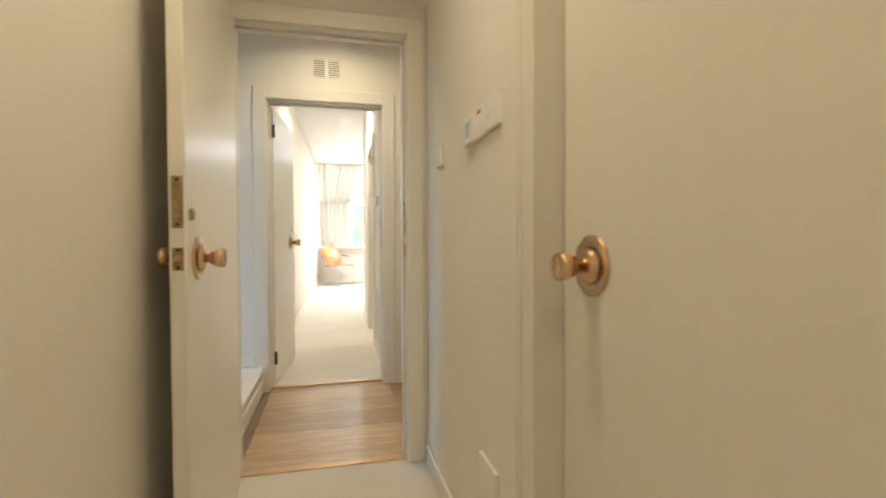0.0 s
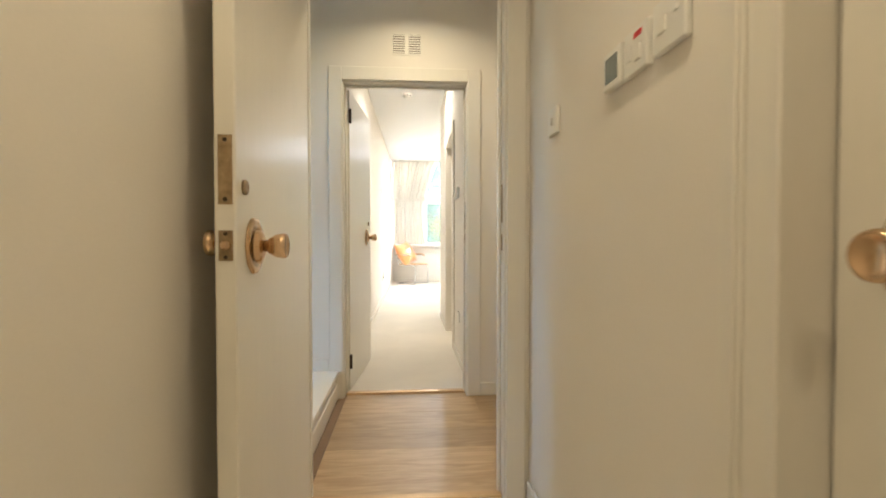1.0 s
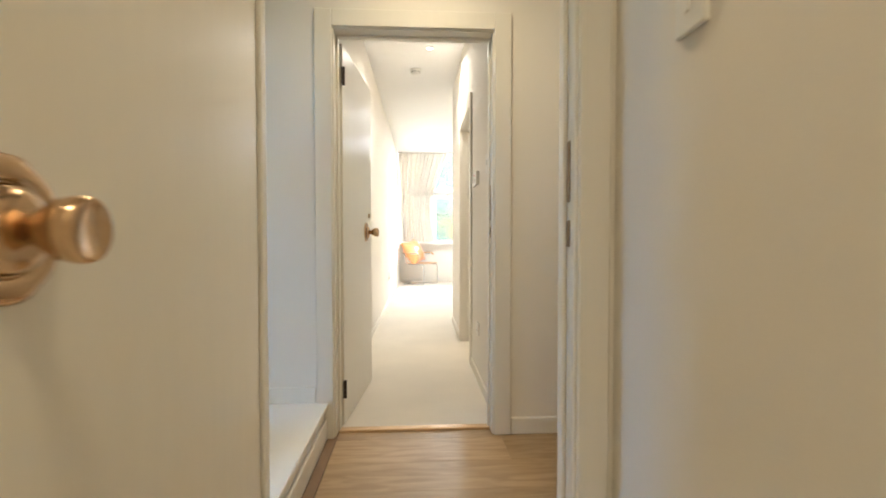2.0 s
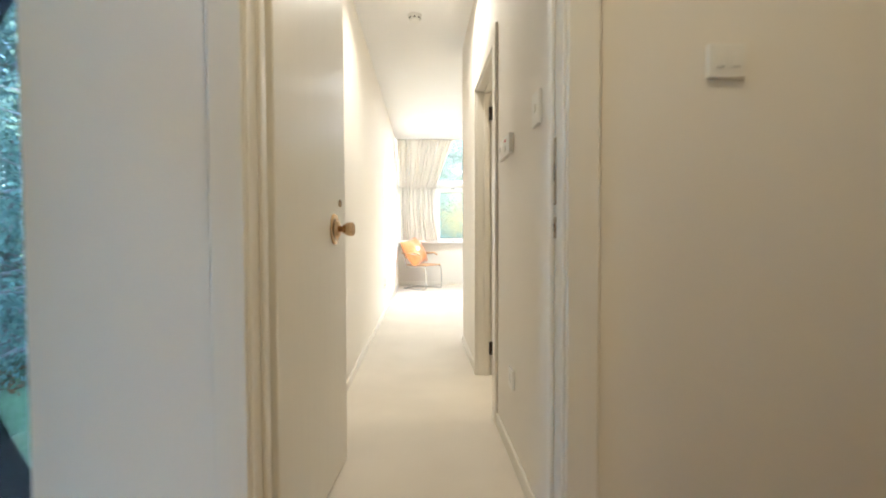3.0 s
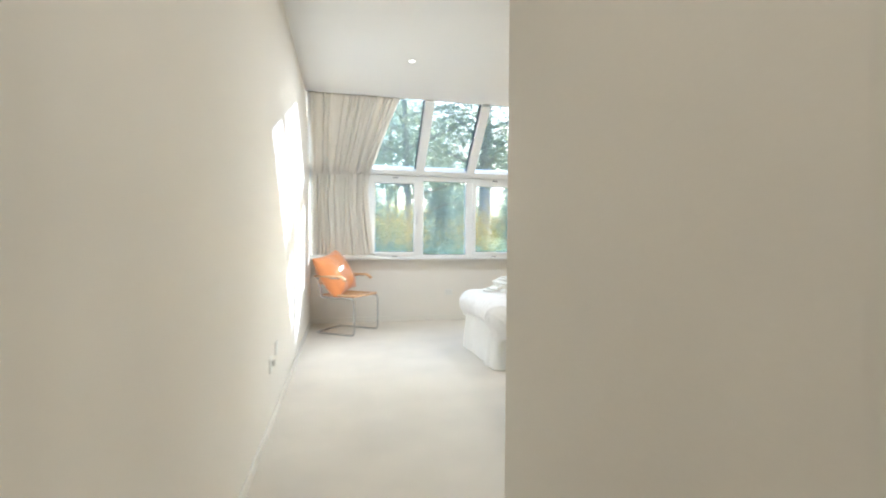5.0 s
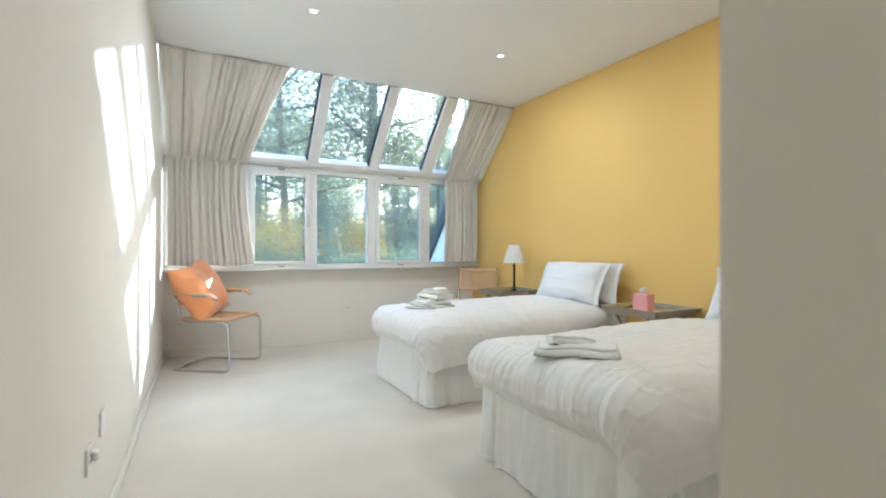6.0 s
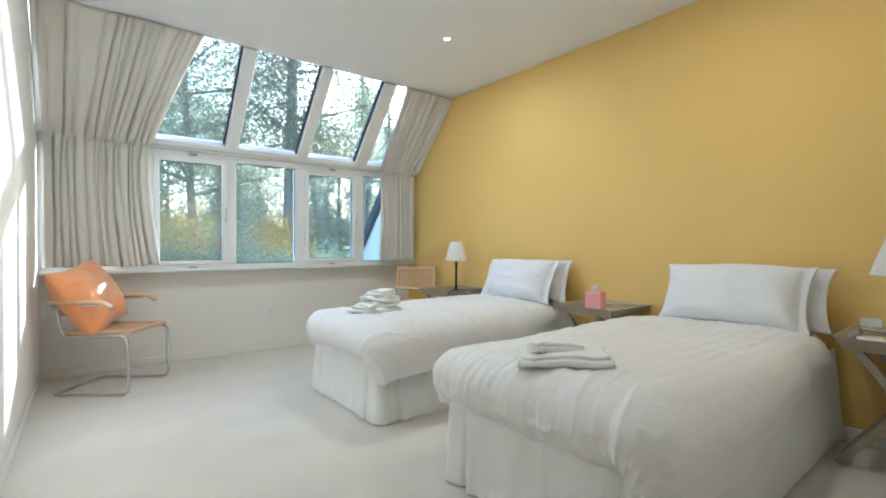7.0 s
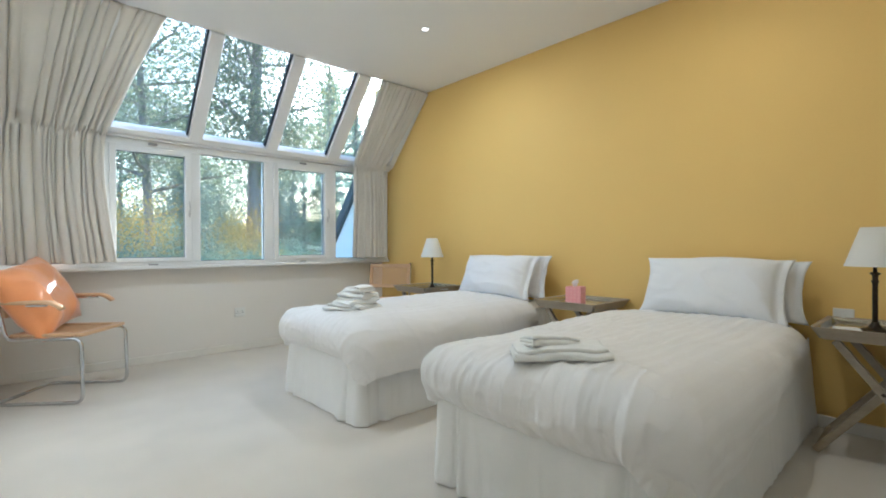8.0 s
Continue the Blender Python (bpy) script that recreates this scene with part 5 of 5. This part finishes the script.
def tree(x, y, high, thick, seed, material, count, size, label, start=0.3, reach=0.30, conifer=False, spread=0.45):
    rnd = random.Random(seed)
    z0 = ground_z(x, y)
    t = thing("tree", pose(x, y, z0 - 0.05), label, "tree", "garden trees")
    bend = [rnd.uniform(-0.25, 0.25) for _ in range(4)]

    def axis(q):
        return Vector((bend[0] * math.sin(q * 3 + bend[1] * 9), bend[2] * math.sin(q * 2.6 + bend[3] * 9), q * high))

    part("trunk", tube([axis(q / 14) for q in range(15)], lambda q: thick * (1 - 0.88 * q) * (1.25 if q == 0 else 1), 10), BARK, t, smooth=True)
    tips, limbs = [], []
    n = 46 if conifer else 26
    for k in range(n):
        q = start + (1 - start) * (k + rnd.random()) / n * 0.97
        a = k * 2.4 + rnd.uniform(-0.5, 0.5)
        ln = high * reach * ((1 - q) * 1.1 + 0.08 if conifer else (0.55 + 0.6 * math.sin(math.pi * min(1, (q - start) / (1 - start) * 0.8 + 0.15)))) * rnd.uniform(0.7, 1.2)
        up = rnd.uniform(-0.25, 0.05) if conifer else rnd.uniform(0.15, 0.75)
        base = axis(q)
        pts = [base + Vector((math.cos(a), math.sin(a), up)) * ln * s + Vector((rnd.uniform(-1, 1), rnd.uniform(-1, 1), rnd.uniform(-0.5, 0.8))) * 0.06 * ln * s for s in (0, 0.25, 0.5, 0.75, 1.0)]
        limbs.append(tube(pts, lambda s, r=thick * (1 - q) * 0.42 + 0.012: r * (1 - 0.85 * s), 5))
        tips += pts[1:] if conifer else pts[2:]
        for _ in range(2 if conifer else 4):
            i = rnd.randrange(1, 5)
            e = pts[i] + Vector((rnd.uniform(-1, 1), rnd.uniform(-1, 1), rnd.uniform(-0.4, 0.5) if conifer else rnd.uniform(-0.1, 0.9))) * ln * 0.38
            mid = pts[i].lerp(e, 0.5) + Vector((rnd.uniform(-1, 1), rnd.uniform(-1, 1), rnd.uniform(-1, 1))) * ln * 0.04
            limbs.append(tube([pts[i], mid, e], lambda s: 0.010 * (1.2 - s) + 0.004, 4))
            tips += [mid, e]
    part("limbs", join(*limbs), BARK, t, "bare branching limbs")
    leaves("crown", tips, spread, count, size, material, t, seed, flat=0.55 if conifer else 0.8, droop=0.15 if conifer else 0.0)
    return t


tree(5.3, 20.5, 15, 0.24, 1, L_GREEN, 92000, 0.040, "tall broadleaf tree with thinning green leaves", 0.20, 0.145, spread=0.60)
tree(2.6, 21.5, 13, 0.15, 2, L_GREEN, 64000, 0.038, "slender birch with fine dull green leaves", 0.2, 0.27, spread=0.60)
tree(8.8, 22.5, 12, 0.11, 3, L_AUTUMN, 3600, 0.036, "thin tree with few autumn leaves", 0.3, 0.30, spread=0.36)
tree(0.6, 24.0, 15, 0.2, 4, L_FIR, 56000, 0.038, "tall blue-green conifer with drooping boughs", 0.08, 0.20, True, 0.34)
tree(11.9, 26.0, 16, 0.15, 20, L_FIR, 20000, 0.040, "tall blue-green pine with open boughs", 0.25, 0.20, True, 0.34)
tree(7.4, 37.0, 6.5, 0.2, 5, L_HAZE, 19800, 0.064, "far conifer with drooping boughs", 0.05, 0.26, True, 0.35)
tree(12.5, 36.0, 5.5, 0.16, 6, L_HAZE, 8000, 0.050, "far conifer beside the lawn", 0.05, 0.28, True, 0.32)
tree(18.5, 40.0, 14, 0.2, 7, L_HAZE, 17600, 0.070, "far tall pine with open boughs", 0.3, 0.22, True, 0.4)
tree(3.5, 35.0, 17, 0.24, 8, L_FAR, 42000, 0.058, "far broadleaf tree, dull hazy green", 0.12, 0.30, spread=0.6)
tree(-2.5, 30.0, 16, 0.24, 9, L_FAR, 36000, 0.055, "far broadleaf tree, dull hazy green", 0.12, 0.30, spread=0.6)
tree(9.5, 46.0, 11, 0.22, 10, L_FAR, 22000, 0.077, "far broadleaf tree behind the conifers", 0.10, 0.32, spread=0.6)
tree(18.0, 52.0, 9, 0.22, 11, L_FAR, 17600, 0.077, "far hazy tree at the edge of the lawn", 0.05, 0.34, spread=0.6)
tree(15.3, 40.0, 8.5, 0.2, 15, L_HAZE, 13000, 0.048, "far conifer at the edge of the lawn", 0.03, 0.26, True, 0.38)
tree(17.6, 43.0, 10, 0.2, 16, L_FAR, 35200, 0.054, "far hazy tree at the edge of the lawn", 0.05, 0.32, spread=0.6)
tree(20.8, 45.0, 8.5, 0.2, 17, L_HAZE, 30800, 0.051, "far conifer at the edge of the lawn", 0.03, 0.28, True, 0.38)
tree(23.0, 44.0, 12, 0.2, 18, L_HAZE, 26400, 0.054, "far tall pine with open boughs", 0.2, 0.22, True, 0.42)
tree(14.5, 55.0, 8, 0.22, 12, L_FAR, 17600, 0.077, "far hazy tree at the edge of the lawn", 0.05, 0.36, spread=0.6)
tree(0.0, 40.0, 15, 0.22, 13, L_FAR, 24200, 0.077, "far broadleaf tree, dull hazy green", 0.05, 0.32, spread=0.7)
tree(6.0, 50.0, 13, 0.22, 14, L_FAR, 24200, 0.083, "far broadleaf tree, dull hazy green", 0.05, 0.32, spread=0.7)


def shrub(x, y, wide, high, seed, material, count, size, label):
    rnd = random.Random(seed)
    z0 = ground_z(x, y)
    t = thing("shrub", pose(x, y, z0 - 0.03), label, "shrub", "garden shrubs")
    stems, tips = [], []
    for k in range(16):
        a, r = rnd.uniform(0, 6.28), wide * math.sqrt(rnd.random())
        h = high * (1 - 0.6 * (r / wide) ** 2) * rnd.uniform(0.7, 1.05)
        e = Vector((r * math.cos(a), r * math.sin(a), h))
        stems.append(tube([(0, 0, 0), (e.x * 0.4, e.y * 0.4, h * 0.5), e], lambda s: 0.02 * (1.1 - s), 4))
        tips += [e, e * 0.8, Vector((e.x * 0.9, e.y * 0.9, h * 0.55)), Vector((e.x, e.y, h * 0.25))]
    part("stems", join(*stems), BARK, t)
    leaves("foliage", tips, 0.22 * wide + 0.1, count, size, material, t, seed, 0.8)


for k, (x, y, w, h, mt, label) in enumerate(((1.4, 17.0, 1.3, 1.4, L_RHODO, "dark evergreen shrub in the garden"), (3.2, 17.5, 1.2, 1.3, L_RHODO, "dark evergreen shrub in the garden"), (4.6, 18.0, 1.2, 1.15, L_RHODO, "dark evergreen shrub in the garden"), (2.1, 18.8, 1.1, 2.6, L_AUTUMN, "yellow and orange autumn shrub"), (4.7, 19.9, 0.8, 2.9, L_AUTUMN, "yellow and orange autumn shrub"), (0.2, 18.0, 1.4, 1.7, L_RHODO, "dark evergreen shrub in the garden"), (9.6, 21.5, 0.8, 0.75, L_GREEN, "low green shrub beside the lawn"), (6.6, 21.0, 0.8, 0.9, L_GREEN, "low green shrub beside the lawn"), (-0.8, 19.5, 1.3, 2.6, L_GREEN, "green shrub in the garden"))):
    shrub(x, y, w, h, 30 + k, mt, 11000 if mt is L_AUTUMN else 18000, 0.025, label)

# woods beyond the lawn
g = np.random.default_rng(12)
wood = [(float(a), float(b), ground_z(a, b) + float(h) * (3.2 + 1.6 * math.sin(a * 0.55) + 0.9 * math.sin(a * 1.7))) for a, b, h in zip(g.uniform(-16, 34, 900), g.uniform(58, 68, 900), g.uniform(0.02, 1.0, 900))]
base = tagged(thing("far_woods", pose(0, 0, 0), "hazy green woods beyond the lawn", "woods"), kind="stuff")
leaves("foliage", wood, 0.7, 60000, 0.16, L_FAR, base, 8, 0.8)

# fir hedge and litter beyond the hall window
for k, (x, y) in enumerate(((-3.2, 7.6), (-4.4, 7.9), (-5.7, 8.0), (-7.0, 8.2), (-3.9, 9.2), (-2.4, 9.0))):
    tree(x, y, 5.5, 0.09, 60 + k, L_FIR, 24000, 0.036, "dense young fir with boughs to the ground", 0.03, 0.28, True, 0.17)
g = np.random.default_rng(7)
lit = [(float(a), float(b), -0.315) for a, b in zip(g.uniform(-7, -2, 400), g.normal(6.75, 0.25, 400))]
base = thing("leaf_litter", pose(0, 0, 0), "brown fallen leaves scattered along the hedge", "leaves")
tagged(base, kind="stuff")
leaves("litter", lit, 0.05, 1500, 0.028, leaf_mat("fallen leaves", (0.12, 0.06, 0.03), (0.32, 0.18, 0.08)), base, 5, 0.05)

# neighbouring roof slope seen past the last pane
LEAD = mat("dark slate edge", (0.06, 0.07, 0.08), 0.5, vary=0.15)
t = thing("dormer_cheek", pose(0, 0, 0), "white rendered gable cheek with a dark sloping slate verge", "gable")
bm = bmesh.new()
pts = [(11.75, -0.35), (14.6, -0.35), (14.6, -0.34), (11.75, 2.97)]
vs = [bm.verts.new((3.8, a, c)) for a, c in pts] + [bm.verts.new((3.95, a, c)) for a, c in pts]
for f in ((0, 1, 2, 3), (4, 7, 6, 5), (0, 4, 5, 1), (1, 5, 6, 2), (2, 6, 7, 3), (3, 7, 4, 0)):
    bm.faces.new([vs[q] for q in f])
bmesh.ops.recalc_face_normals(bm, faces=bm.faces)
part("cheek", bm, CEIL, t, "white rendered cheek")
part("roof_edge", box(bmesh.new(), -0.06, 0.20, 0, 4.4, -0.02, 0.13, bevel=0.01), LEAD, t, "dark slate verge", m=pose(3.8, 11.73, 2.99, -49.3, 0, 0))

# ---- oak boards of the hall floor ----
OAK = bpy.data.materials.new("oiled oak boards")
OAK.use_nodes = True
n, l = OAK.node_tree.nodes, OAK.node_tree.links
b = n["Principled BSDF"]
co, mp, info = n.new("ShaderNodeTexCoord"), n.new("ShaderNodeMapping"), n.new("ShaderNodeObjectInfo")
off = n.new("ShaderNodeVectorMath")
off.operation = "MULTIPLY_ADD"
off.inputs[1].default_value = (7, 13, 5)
l.new(info.outputs["Random"], off.inputs[0])
l.new(co.outputs["Object"], off.inputs[2])
mp.inputs["Scale"].default_value = (1.5, 12, 12)
l.new(off.outputs[0], mp.inputs[0])
wave = n.new("ShaderNodeTexNoise")
wave.inputs["Scale"].default_value, wave.inputs["Detail"].default_value, wave.inputs["Distortion"].default_value = 2.2, 7, 1.6
l.new(mp.outputs[0], wave.inputs[0])
ramp = n.new("ShaderNodeValToRGB")
ramp.color_ramp.elements[0].position, ramp.color_ramp.elements[0].color = 0.34, (0.35, 0.24, 0.125, 1)
ramp.color_ramp.elements[1].position, ramp.color_ramp.elements[1].color = 0.64, (0.49, 0.35, 0.195, 1)
l.new(wave.outputs[0], ramp.inputs[0])
hsv, val = n.new("ShaderNodeHueSaturation"), n.new("ShaderNodeMapRange")
val.inputs[3].default_value, val.inputs[4].default_value = 0.82, 1.15
l.new(info.outputs["Random"], val.inputs[0])
l.new(val.outputs[0], hsv.inputs["Value"])
l.new(ramp.outputs[0], hsv.inputs["Color"])
l.new(hsv.outputs[0], b.inputs["Base Color"])
b.inputs["Roughness"].default_value = 0.38
bp = n.new("ShaderNodeBump")
bp.inputs["Strength"].default_value, bp.inputs["Distance"].default_value = 0.15, 0.002
l.new(wave.outputs[0], bp.inputs["Height"])
l.new(bp.outputs[0], b.inputs["Normal"])
hall_floor = bpy.data.objects["floor_hall_base"]
# Shadow gap beside the ledge skirting, put in as a dark strip.
part("border_board", boxes((-0.186, -0.142, 2.332, 3.543, -0.012, 0.0015), bevel=0.001), mat("dark shadow-gap brown", (0.20, 0.125, 0.065), 0.45, vary=0.15, scale=6, stretch=(6, 1, 6)), hall_floor, "dark strip for the shadow gap along the ledge")
rnd = random.Random(12)
y = 2.28
BW = 0.235
while y < 3.55:
    x = -0.140 - rnd.uniform(0.0, 0.9)
    while x < 2.3:
        ln = rnd.choice((1.6, 1.9, 2.2))
        x0, x1 = max(x, -0.140), min(x + ln, 2.3)
        if x1 - x0 > 0.05:
            part("plank", boxes((x0, x1 - 0.0008, max(y, 2.332), min(y + BW, 3.557) - 0.0008, -0.012, 0.0), bevel=0.0008), OAK, hall_floor)
        x += ln
    y += BW
